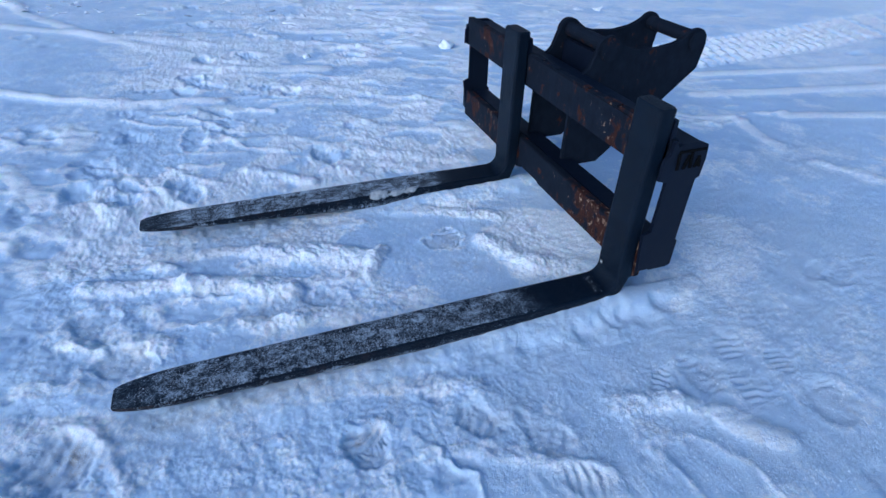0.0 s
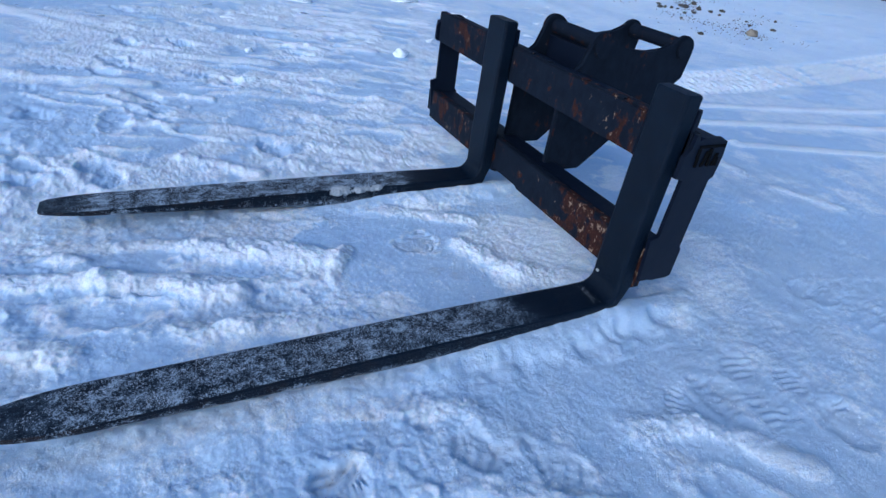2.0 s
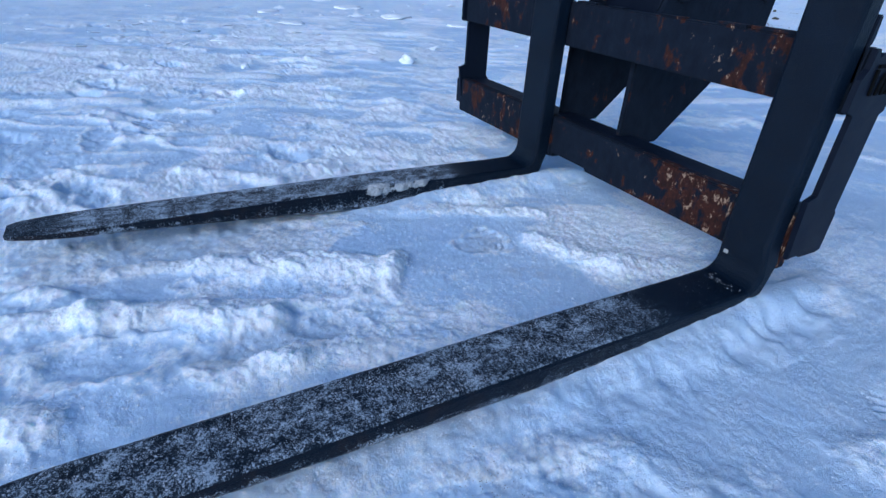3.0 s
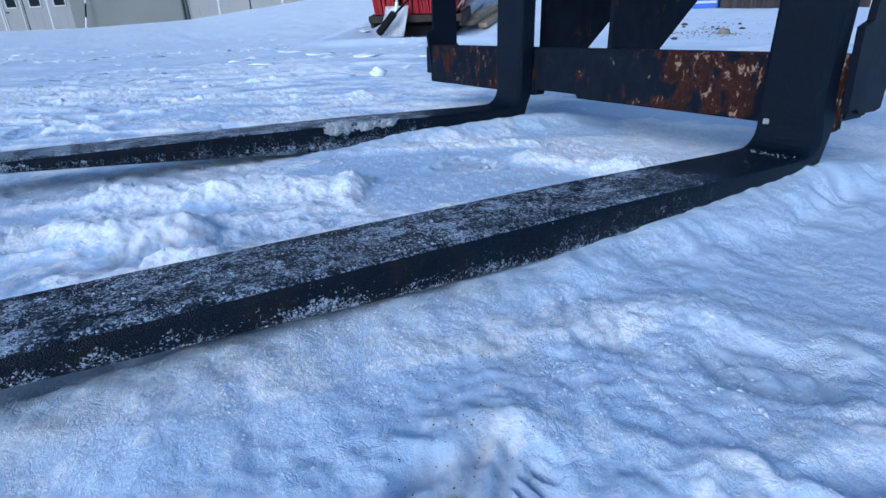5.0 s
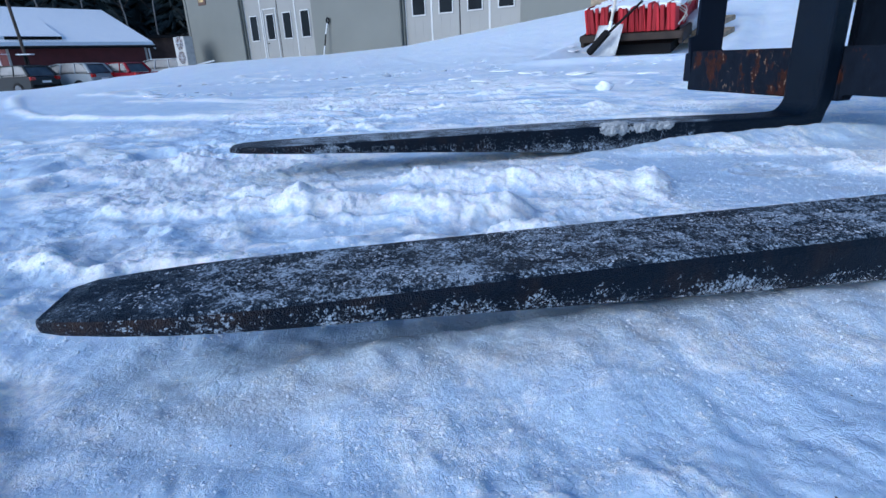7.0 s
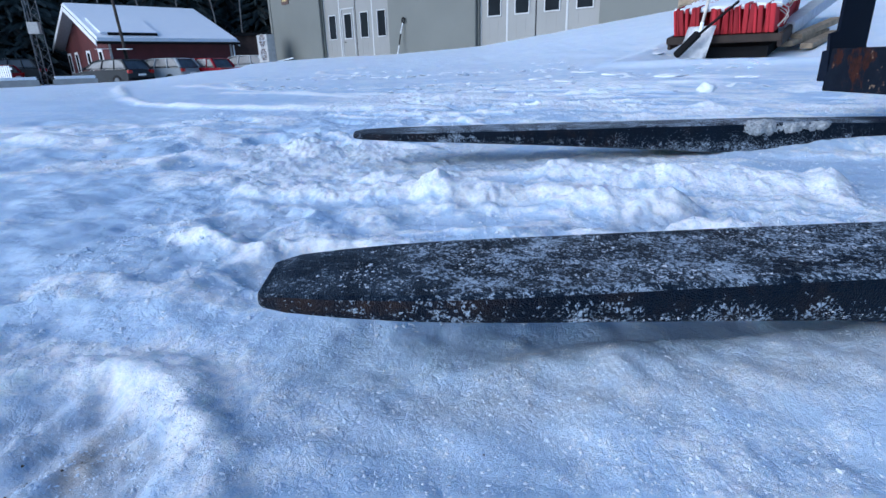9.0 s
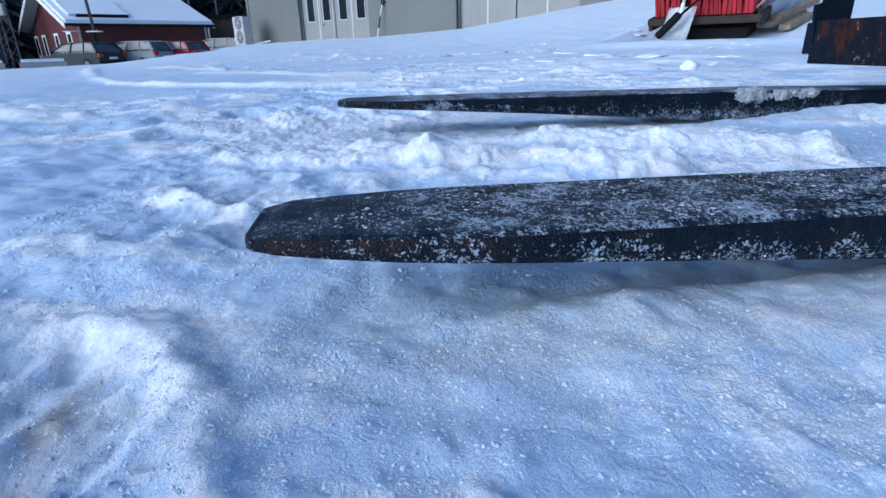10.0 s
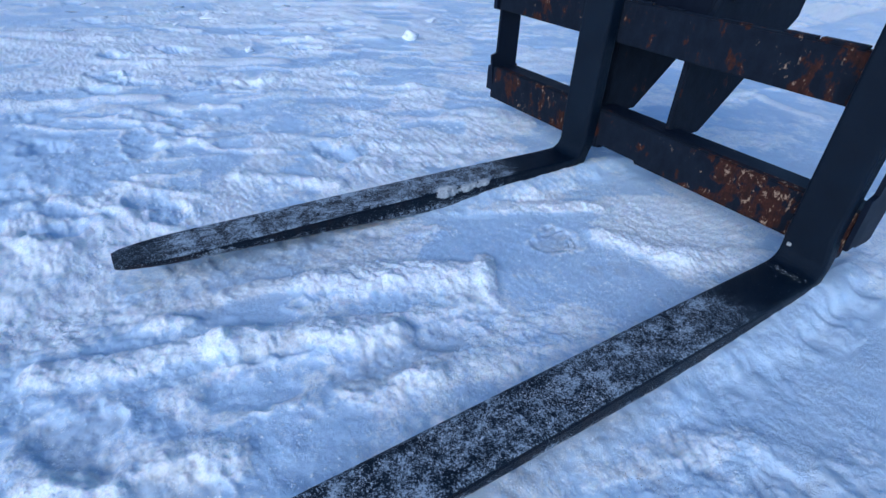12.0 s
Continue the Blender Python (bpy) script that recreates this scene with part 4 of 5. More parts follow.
MAST = mat_plain("dull_steel", (0.14, 0.15, 0.16), 0.7)
CHIP = mat_plain("chipped_steel", (0.30, 0.30, 0.29), 0.7, 0, 0.3, 200, 0.2)
part("rivet", here(box(0.309, 0.318, -0.0025, -0.0005, 0.071, 0.079, bev=0.0008)), CHIP, fork, "pale worn rivet head")
for i, (y, h) in enumerate(((0.068, 0.040), (0.086, 0.034), (0.104, 0.040), (0.118, 0.028), (0.130, 0.020))):
    slant = 0.006 if i % 2 else -0.004
    bm = prism([(y, 0.385), (y + 0.007, 0.385), (y + 0.007 + slant, 0.385 + h), (y + slant, 0.385 + h)], "x", X1 + 0.0005, X1 + 0.0035)
    part("marking_bar", here(bm), MARK, fork)
part("marking_bar", here(box(X1 + 0.0005, X1 + 0.0035, 0.066, 0.142, 0.427, 0.432)), MARK, fork)


# ---- frost, clods and lumps lying about ----
OCTA = np.array([(1, 0, 0), (0, 1, 0), (-1, 0, 0), (0, -1, 0), (0, 0, 1), (0, 0, -1)], float)
OCTA_FACES = np.array([(0, 1, 4), (1, 2, 4), (2, 3, 4), (3, 0, 4), (1, 0, 5), (2, 1, 5), (3, 2, 5), (0, 3, 5)])


def scatter(name, spots, mat, label, category, squash=0.7):
    """Many small uneven crumbs, joined: past counting."""
    g = np.random.RandomState(len(spots))
    p = np.array([q for q, _ in spots], float)
    r = np.array([q for _, q in spots], float)
    n = len(p)
    a = g.uniform(0, 6.283, n)
    c, s = np.cos(a), np.sin(a)
    k = r[:, None] * g.uniform(0.6, 1.3, (n, 6))
    x = OCTA[None, :, 0] * k
    y = OCTA[None, :, 1] * k
    tilt = g.uniform(-0.5, 0.5, (n, 1))
    z = OCTA[None, :, 2] * k * squash + tilt * x
    co = np.stack([p[:, :1] + c[:, None] * x - s[:, None] * y, p[:, 1:2] + s[:, None] * x + c[:, None] * y, p[:, 2:3] + z], 2)
    faces = (OCTA_FACES[None] + 6 * np.arange(n)[:, None, None]).reshape(-1, 3)
    me = bpy.data.meshes.new(name)
    me.from_pydata(co.reshape(-1, 3).tolist(), [], faces.tolist())
    me.materials.append(mat)
    return tagged(new(name, me), label, category, kind="stuff")


def tine_top(y):
    return float(np.interp(y, [-1.2, -0.9, -0.4, -0.1, 0.0], [0.048, 0.0472, 0.0430, 0.036, 0.036]))


FROST = mat_plain("frost", (0.60, 0.63, 0.67), 0.6, 0, 0.1, 200, 0.2)
rng = random.Random(3)
for xc, many in ((NEAR_X, 3400), (FAR_X, 1600)):
    spots = []
    while len(spots) < many:
        x, y = rng.uniform(-0.042, 0.042), rng.uniform(-1.17, -0.24)
        if abs(x) > 0.042 - 0.25 * max(0, -1.09 - y):
            continue
        n = noise.fractal(Vector((x * 60, y * 40, xc * 7)), 0.8, 2.0, 3)
        if n + 0.25 * noise.noise(Vector((x * 120, y * 90, 2))) < rng.uniform(-0.15, 0.45):
            continue
        if y > -0.38 and rng.random() > (-0.24 - y) / 0.14:
            continue
        spots.append(((xc + x, y, tine_top(y) + 0.0001), rng.uniform(0.0003, 0.0009) if rng.random() < 0.93 else rng.uniform(0.0010, 0.0018)))
    for _ in range(many):
        y = rng.uniform(-1.05, -0.25)
        low = float(np.interp(y, [-1.2, -0.75, -0.45, 0.0], [0.038, 0.011, -0.004, -0.004]))
        up = rng.random() ** 2.2
        if noise.fractal(Vector((up * 2.5, y * 28, xc * 5 + 3)), 0.8, 2.0, 3) + 0.5 * (0.35 - up) < rng.uniform(0.25, 0.55):
            continue
        spots.append(((xc + 0.0500, y, low + 0.004 + (tine_top(y) - low - 0.008) * up), rng.uniform(0.0003, 0.0010)))
    scatter("frost", spots, FROST, "grainy white frost on the steel fork blade", "frost", 0.16)

# crusted snow along the far blade's edge and the flank of the near one
def crust(y0, y1, thick, drop, seed, x=FAR_X + 0.043, z=0.034):
    """A lump of refrozen snow hanging over the blade's edge."""
    bm = bmesh.new()
    bmesh.ops.create_icosphere(bm, subdivisions=5, radius=1.0)
    for v in bm.verts:
        d = v.co.copy()
        p = Vector((d.x * thick, d.y * (y1 - y0) / 2, d.z * drop))
        k = 1 + 0.50 * noise.noise(p * 70 + Vector((seed, 0, 0))) + 0.32 * noise.noise(p * 230) + 0.30 * noise.noise(p * 600)
        v.co = Vector((p.x * k, p.y * (0.9 + 0.1 * k), p.z * k))
    ob = part("snow_crust", bm, FROST_ICE, smooth=True)
    ob.matrix_basis = pose(x, (y0 + y1) / 2, z)
    tagged(ob, "crust of refrozen snow over the edge of the fork blade", "snow crust")


FROST_ICE = mat_plain("frozen_crust", (0.46, 0.48, 0.50), 0.5, 0, 0.45, 300, 0.6)
crust(-0.515, -0.422, 0.011, 0.014, 3)
crust(-0.436, -0.372, 0.011, 0.010, 8)
crust(-0.392, -0.322, 0.010, 0.008, 5)
spots = []
for _ in range(36):
    spots.append(((NEAR_X + rng.uniform(-0.03, 0.045), -0.035 + abs(rng.gauss(0, 0.014)) - 0.02, 0.0372), rng.uniform(0.0004, 0.0013)))
for _ in range(60):
    spots.append(((NEAR_X + rng.uniform(-0.045, 0.045), rng.uniform(-0.25, -0.05), 0.0375), rng.uniform(0.0003, 0.0007)))
scatter("snow_bits", spots, FROST, "bits of snow in the bend of the fork tine", "snow", 0.6)
spots = []
for _ in range(1800):
    a, r = rng.uniform(0, 6.283), abs(rng.gauss(0, 1.1))
    x, y = 0.2 + r * math.cos(a), -0.7 + r * math.sin(a)
    if abs(x - NEAR_X) < 0.06 and -1.22 < y < 0.06 or abs(x - FAR_X) < 0.06 and -1.22 < y < 0.06:
        continue
    s = rng.uniform(0.0006, 0.0014) if rng.random() < 0.98 else rng.uniform(0.002, 0.0035)
    spots.append(((x, y, ground_at(x, y) + s * 0.1), s))
g = np.random.RandomState(9)
for count, x0, x1, y0, y1, r0, r1 in ((36000, 0.36, 0.72, -1.48, -0.42, 0.0005, 0.0014), (26000, 0.38, 0.60, -1.38, -0.50, 0.0006, 0.0020), (24000, -0.42, 0.32, -1.45, 0.02, 0.0006, 0.0016), (16000, 0.60, 1.10, -1.25, 0.65, 0.0008, 0.0034), (24000, -0.42, 0.32, -1.45, 0.02, 0.0010, 0.0040), (26000, -1.7, -0.4, -1.9, 0.4, 0.0015, 0.0075)):
    x, y = g.uniform(x0, x1, count), g.uniform(y0, y1, count)
    keep = fbm(x, y, 0.14, 3, 81) > g.uniform(-0.7, 0.9, count)
    for xc in (NEAR_X, FAR_X):
        keep &= ~((np.abs(x - xc) < 0.056) & (y > -0.62) & (y < 0.06))
    x, y = x[keep], y[keep]
    r = r0 + (r1 - r0) * g.random_sample(len(x)) ** 3.0
    z = ground_heights(x, y) + r * g.uniform(-0.34, 0.04, len(x))
    spots += [((a, b, c), k) for a, b, c, k in zip(x, y, z, r)]
scatter("snow_clods", spots, CRUMBS, "small snow clods scattered over the trodden snow", "snow", 0.42)


DIRT = mat_plain("dark_grit", (0.09, 0.07, 0.055), 0.9, 0, 0.4, 60, 0.0)
spots = []
for gx, gy, gr, many in ((0.49, -0.646, 0.025, 90), (0.548, -0.71, 0.02, 60), (0.575, -0.755, 0.03, 40), (0.10, -0.30, 0.08, 30), (0.62, -0.42, 0.05, 40), (0.85, 0.05, 0.09, 50), (0.44, -1.32, 0.03, 50), (0.2, -0.7, 0.45, 60), (0.7, -0.3, 0.4, 70)):
    for _ in range(many):
        x, y = gx + rng.gauss(0, gr), gy + rng.gauss(0, gr)
        if min(abs(x - NEAR_X), abs(x - FAR_X)) > 0.06:
            spots.append(((x, y, ground_at(x, y)), rng.uniform(0.0003, 0.0010)))
scatter("dirt_specks", spots, DIRT, "dark specks of grit on the trodden snow", "grit")


def lump(x, y, r, name="snow_lump", mat=None, label="white block of loose snow on the ground", category="snow lump", flat=0.7):
    bm = bmesh.new()
    bmesh.ops.create_icosphere(bm, subdivisions=3, radius=r)
    for v in bm.verts:
        k = 1 + 0.42 * noise.noise(v.co * (1.3 / r) + Vector((x * 7, y * 7, 0))) + 0.16 * noise.noise(v.co * (4 / r))
        v.co = Vector((v.co.x * k, v.co.y * k, v.co.z * k * flat))
    ob = part(name, bm, mat or HEAPED, smooth=True)
    ob.matrix_basis = pose(x, y, ground_at(x, y) + r * flat * (0.45 if flat > 0.3 else -0.3), 0, 0, 57 * r * 100)
    return tagged(ob, label, category, group="loose lumps of " + ("rock" if mat else "snow"))


for x, y, r in ((-1.97, 0.405, 0.043), (-2.05, -0.45, 0.020)):
    lump(x, y, r)
for x, y, r in ((-3.2, 0.55, 0.10), (-3.9, 1.2, 0.13), (-4.6, 1.0, 0.15), (-3.6, 0.2, 0.10), (-4.4, 0.2, 0.12), (-5.2, 0.9, 0.14), (-2.9, -0.4, 0.08), (-3.3, 1.5, 0.08)):
    lump(x, y, r, label="flat white crust of broken snow on the ground", flat=0.16)
ROCK = mat_plain("brown_rock", (0.085, 0.075, 0.065), 0.9, 0, 0.4, 9, 0.4)
ROCK_TAN = mat_plain("tan_rock", (0.24, 0.20, 0.15), 0.9, 0, 0.3, 9, 0.4)
for k in range(22):
    a = rng.random()
    x, y = -3.9 + 1.3 * a + rng.gauss(0, 0.15), 4.62 - 0.15 * a + rng.gauss(0, 0.28)
    r = rng.choice((0.018, 0.022, 0.030, 0.040)) * rng.uniform(0.7, 1.25)
    stone = lump(x, y, r, "rock", ROCK, "brown stone showing through the snow bank", "rock", rng.uniform(0.45, 0.75))
    stone.matrix_basis = stone.matrix_basis @ Matrix.Diagonal((rng.uniform(0.8, 1.7), rng.uniform(0.7, 1.1), 1, 1))
spots = []
for _ in range(2600):
    a = rng.random()
    x, y = -4.3 + 1.9 * a + rng.gauss(0, 0.15), 4.70 - 0.1 * a + rng.gauss(0, 0.32)
    if noise.noise(Vector((x * 2.5, y * 2.5, 0.3))) < rng.uniform(-0.1, 0.5):
        continue
    s = rng.uniform(0.003, 0.012)
    spots.append(((x, y, ground_at(x, y)), s))
scatter("earth_crumbs", spots, ROCK, "dark crumbs of earth and gravel on the snow bank", "gravel")


block = lump(-2.57, 4.41, 0.055, "rock", ROCK_TAN, "tan block of stone showing through the snow bank", "rock", 0.7)
# thin bright crusts kicked up over the yard
spots = []
for _ in range(1300):
    az, r = radians(rng.uniform(-16, 44)), 2.6 + 5.6 * rng.random() ** 0.8
    x, y = HUB[0] - r * math.cos(az), HUB[1] + r * math.sin(az)
    if noise.noise(Vector((x * 0.9, y * 0.9, 4.0))) + 0.4 * noise.noise(Vector((x * 2.6, y * 2.6, 1.0))) < rng.uniform(-0.1, 0.5):
        continue
    k = (0.35 + 0.65 * rng.random() ** 2) * (0.5 + r / 8)
    spots.append(((x, y, ground_at(x, y) + 0.002), 0.052 * k))
scatter("snow_crusts", spots, HEAPED, "flat white crusts of broken snow over the yard", "snow", 0.16)


# ---- the hall ----
hall = empty("hall", -27.1, -6.9, LOT, math.degrees(math.atan2(0.682, 0.731)))
tagged(hall, "grey sheet-metal hall with pale folding doors", "building")
part("wall", box(0, 4.1, 0, 10, 0, 7.2), WALL_GREY, hall)
part("wall", box(8.2, 12.55, 0, 10, 0, 7.2), WALL_GREY, hall)
part("wall", box(16.78, 30, 0, 10, 0, 7.2), WALL_GREY, hall)
part("wall", box(4.1, 8.2, 0, 10, 5.4, 7.2), WALL_GREY, hall)
part("wall", box(12.55, 16.78, 0, 10, 5.4, 7.2), WALL_GREY, hall)
part("corner_trim", box(-0.03, 0.12, -0.03, -0.002, 0, 7.2), WALL_GREY, hall)
part("roof", box(-0.3, 30.3, -0.3, 10.3, 7.2, 7.5), BLACK, hall)


def door_window(parent, s0, z0, w=0.46, h=0.90, y=0.10):
    """A narrow pane in a white frame."""
    bm = bmesh.new()
    t = 0.032
    for a in ((s0 - t, s0 + w + t, z0 - t, z0), (s0 - t, s0 + w + t, z0 + h, z0 + h + t), (s0 - t, s0, z0, z0 + h), (s0 + w, s0 + w + t, z0, z0 + h)):
        add_box(bm, a[0], a[1], y - 0.03, y + 0.02, a[2], a[3])
    frame_ob = part("window_frame", bm, TRIM, parent)
    part("pane", box(s0, s0 + w, y - 0.012, y - 0.002, z0, z0 + h), GLASS, frame_ob)


def folding_door(s0, s1, raise_by, wicket=False):
    """Four leaves hung in an opening, with white edges and a dark middle gap."""
    leaf = (s1 - s0) / 4
    for i in range(4):
        a, b = s0 + i * leaf + 0.02, s0 + (i + 1) * leaf - 0.02
        d = part("door_leaf", box(a, b, 0.10, 0.16, 0.0, 5.38, bev=0.008), DOOR_GREY, hall)
        for e0, e1 in ((a - 0.018, a + 0.012), (b - 0.012, b + 0.018)):
            if abs((e0 + e1) / 2 - (s0 + s1) / 2) > 0.1:
                part("edge_strip", box(e0, e1, 0.088, 0.0985, 0.0, 5.38), TRIM, d)
        door_window(d, a + 0.30, 1.98 + raise_by, w=0.44 if wicket else 0.48)
        if wicket and i == 1:
            bm = bmesh.new()
            for q in ((a + 0.10, a + 0.135, 0.2, 3.1), (b - 0.095, b - 0.06, 0.2, 3.1), (a + 0.10, b - 0.06, 3.1, 3.135)):
                add_box(bm, q[0], q[1], 0.075, 0.0985, q[2], q[3])
            part("wicket_frame", bm, TRIM, d, "white frame of the walk-in door")
            part("handle", rod((a + 0.20, 0.07, 1.85), (a + 0.32, 0.07, 1.85), 0.015, seg=8), BLACK, d)
        else:
            for k in range(1, 9):
                part("rib", box(a + k * (b - a) / 9 - 0.006, a + k * (b - a) / 9 + 0.006, 0.0965, 0.0995, 0.0, 1.85 + raise_by), DOOR_GREY, d) if k in (3, 6) else None
    part("gap", box((s0 + s1) / 2 - 0.03, (s0 + s1) / 2 + 0.03, 0.12, 0.17, 0.0, 5.38), BLACK, hall, "dark rubber seal between the door leaves")
    part("downpipe", rod((s0 - 0.10, -0.07, 0.0), (s0 - 0.10, -0.07, 7.1), 0.05, seg=10), WALL_GREY, hall)


folding_door(4.1, 8.2, 0.02, True)
folding_door(12.55, 16.78, 0.36)

SIGN = mat_plain("brown_sign", (0.09, 0.05, 0.035), 0.6)
GOLD = mat_plain("gold_paint", (0.55, 0.42, 0.18), 0.4)
sign = part("wall_sign", box(1.12, 1.68, -0.04, -0.004, 3.60, 4.60, bev=0.01), SIGN)
sign.matrix_basis = hall.matrix_basis.copy()
tagged(sign, "brown wall sign with a gold emblem on the hall", "sign")
bm = bmesh.new()
for a, b in ((1.24, 1.30), (1.36, 1.40), (1.44, 1.38), (1.50, 1.56)):
    add_prism(bm, [(a - 0.03, 3.72), (a + 0.03, 3.72), (b + 0.03, 4.0), (b - 0.03, 4.0)], "y", -0.048, -0.0405)
part("emblem", bm, GOLD, sign, "gold zigzag emblem")


CASING = mat_plain("off_white_casing", (0.42, 0.41, 0.39), 0.5)


def heat_pump():
    root = empty("heat_pump", -25.72, -6.95, 0.36, 132)
    tagged(root, "white outdoor heat pump unit with two fans by the hall", "heat pump")
    part("casing", box(-0.20, 0.20, -0.45, 0.42, 0.0, 1.18, bev=0.02), CASING, root)
    for z in (0.33, 0.92):
        bm = bmesh.new()
        for r in (0.27, 0.20, 0.13, 0.06):
            for k in range(24):
                a0, a1 = k * math.pi / 12, (k + 1) * math.pi / 12
                add_rod(bm, (-0.212, -0.05 + r * math.cos(a0), z + r * math.sin(a0)), (-0.212, -0.05 + r * math.cos(a1), z + r * math.sin(a1)), 0.008, seg=4)
        for k in range(4):
            a0 = k * math.pi / 4
            add_rod(bm, (-0.212, -0.05 - 0.27 * math.cos(a0), z - 0.27 * math.sin(a0)), (-0.212, -0.05 + 0.27 * math.cos(a0), z + 0.27 * math.sin(a0)), 0.007, seg=4)
        g = part("fan_grille", bm, STEEL, root)
        part("fan", rod((-0.206, -0.05, z), (-0.2015, -0.05, z), 0.28, seg=24), BROWN, g)
    for y in (-0.45, 0.35):
        part("bracket", box(-0.25, 0.25, y - 0.03, y + 0.03, -0.06, -0.002), STEEL, root)
    part("hose", rod((0.243, -0.282, 0.02), (0.685, -1.03, 0.16), 0.03, seg=8), WHITE, root)
    for y in (-0.4, 0.3):
        part("leg", box(-0.22, 0.22, y - 0.04, y + 0.04, -1.3, -0.062), STEEL, root)


heat_pump()


def snow_pusher():
    """A long-handled shovel leaning on the hall wall."""
    q = hall.matrix_basis @ Vector((8.9, -0.28, 0))
    root = empty("long_handled_scraper", q.x, q.y, 0.45, math.degrees(math.atan2(0.682, 0.731)))
    tagged(root, "black and white long-handled scraper leaning on the hall", "scraper")
    pts = [(0, 0.05 * 0, 0.0), (0.05, 0.06, 0.35), (0.10, 0.12, 0.75), (0.15, 0.20, 1.12)]
    for i, m in enumerate((WHITE, BLACK, WHITE)):
        part("shaft", rod(pts[i], pts[i + 1], 0.022, seg=8), m, root)
    bm = bmesh.new()
    for k in range(12):
        a0, a1 = k * math.pi / 6, (k + 1) * math.pi / 6
        add_rod(bm, (0.165 + 0.07 * math.cos(a0), 0.22, 1.20 + 0.09 * math.sin(a0)), (0.165 + 0.07 * math.cos(a1), 0.22, 1.20 + 0.09 * math.sin(a1)), 0.026, seg=6)
    part("grip", bm, BLACK, root)
    part("blade", box(-0.16, 0.14, -0.03, 0.01, -0.06, 0.03), WHITE, root)


snow_pusher()


# ---- the sweeper broom and what lies round it ----
def sweeper():
    turn = 47.0
    root = empty("sweeper_broom", -6.08, 2.22, 0.13, turn)
    tagged(root, "red bristle sweeper broom in a rusty frame, snow on top", "sweeper broom")
    tilt = pose(0, 0, 0, 9, 0, 0)
    def at(bm):
        bmesh.ops.transform(bm, matrix=tilt, verts=bm.verts)
        return bm
    rng = random.Random(8)
    # local x runs along the near side, y away
    part("frame", at(box(0.0, 1.22, 0.0, 0.05, 0.165, 0.25, bev=0.01)), RUSTFRAME, root, "rusty steel frame rail")
    part("frame", at(box(1.172, 1.22, 0.051, 2.1, 0.10, 0.25, bev=0.01)), RUSTFRAME, root, "rusty steel frame rail")
    part("frame", at(box(0.0, 0.048, 0.051, 2.1, 0.10, 0.25, bev=0.01)), RUSTFRAME, root, "rusty steel frame rail")
    # black block standing in for the shade in the recess under the frame
    part("recess_shade", at(box(0.14, 1.08, 0.16, 1.9, -0.02, 0.098)), BLACK, root)
    for j in range(5):
        y0 = 0.08 + j * 0.40
        x0 = 0.06
        while x0 < 1.10:
            wide = rng.choice((0.018, 0.025, 0.035, 0.05))
            x0 += wide + rng.uniform(0.002, 0.010)
            if j == 0 and 0.36 < x0 < 0.47:
                continue
            h = 0.30 + rng.uniform(-0.025, 0.02)
            bm = box(x0 - wide, x0, y0, y0 + 0.30, 0.252, 0.252 + h, bev=0.006)
            lean = rng.uniform(-0.03, 0.03)
            for v in bm.verts:
                k = (v.co.z - 0.252) / 0.30
                v.co.x += lean * k + rng.uniform(-0.004, 0.004) * k
                v.co.y += -0.03 * k
            part("bristle_tuft", at(bm), BRISTLE, root)
    bm = bmesh.new()
    bmesh.ops.create_grid(bm, x_segments=30, y_segments=44, size=0.5)
    for v in bm.verts:
        x, y = v.co.x + 0.5, (v.co.y + 0.5)
        edge = min(x, 1 - x, y * 1.5, 1) * 5
        v.co = Vector((0.04 + x * 1.12, 0.10 + y * 1.95, 0.548 + 0.022 * min(1, edge) + 0.030 * noise.noise(Vector((x * 9, y * 16, 3))) + 0.016 * noise.noise(Vector((x * 31, y * 20, 5)))))
    top = list(bm.faces)
    ext = bmesh.ops.extrude_face_region(bm, geom=top)
    for g in ext["geom"]:
        if isinstance(g, bmesh.types.BMVert):
            g.co.z -= 0.045
    part("snow_cap", at(bm), HEAPED, root, "cap of snow on the bristles", smooth=True)
    for k in range(7):
        p = Vector((1.10 + rng.uniform(-0.05, 0.08), 0.15 + 0.12 * k, 0.30))
        q = p + Vector((rng.uniform(-0.10, 0.12), rng.uniform(-0.2, 0.1), 0.25))
        bm = bmesh.new()
        last = p
        for s in range(1, 6):
            u = s / 5
            e = p.lerp(q, u) + Vector((0.10 * math.sin(3.1 * u + k), 0.06 * math.sin(5 * u), 0.05 * math.sin(3.1 * u)))
            add_rod(bm, last, e, 0.006, seg=5)
            last = e
        part("wire", at(bm), PALEWOOD, root, "loose pale wire")
    return root


PALEWOOD = mat_plain("pale_shaft", (0.55, 0.50, 0.42), 0.6, 0, 0.15, 9, 0.0)
RUSTFRAME = mat_plain("rusty_frame", (0.034, 0.023, 0.017), 0.75, 0.2, 0.4, 7, 0.2)
sweeper()


ALU = mat_plain("brushed_aluminium", (0.84, 0.85, 0.86), 0.45, 0.0, 0.12, 20, 0.1)


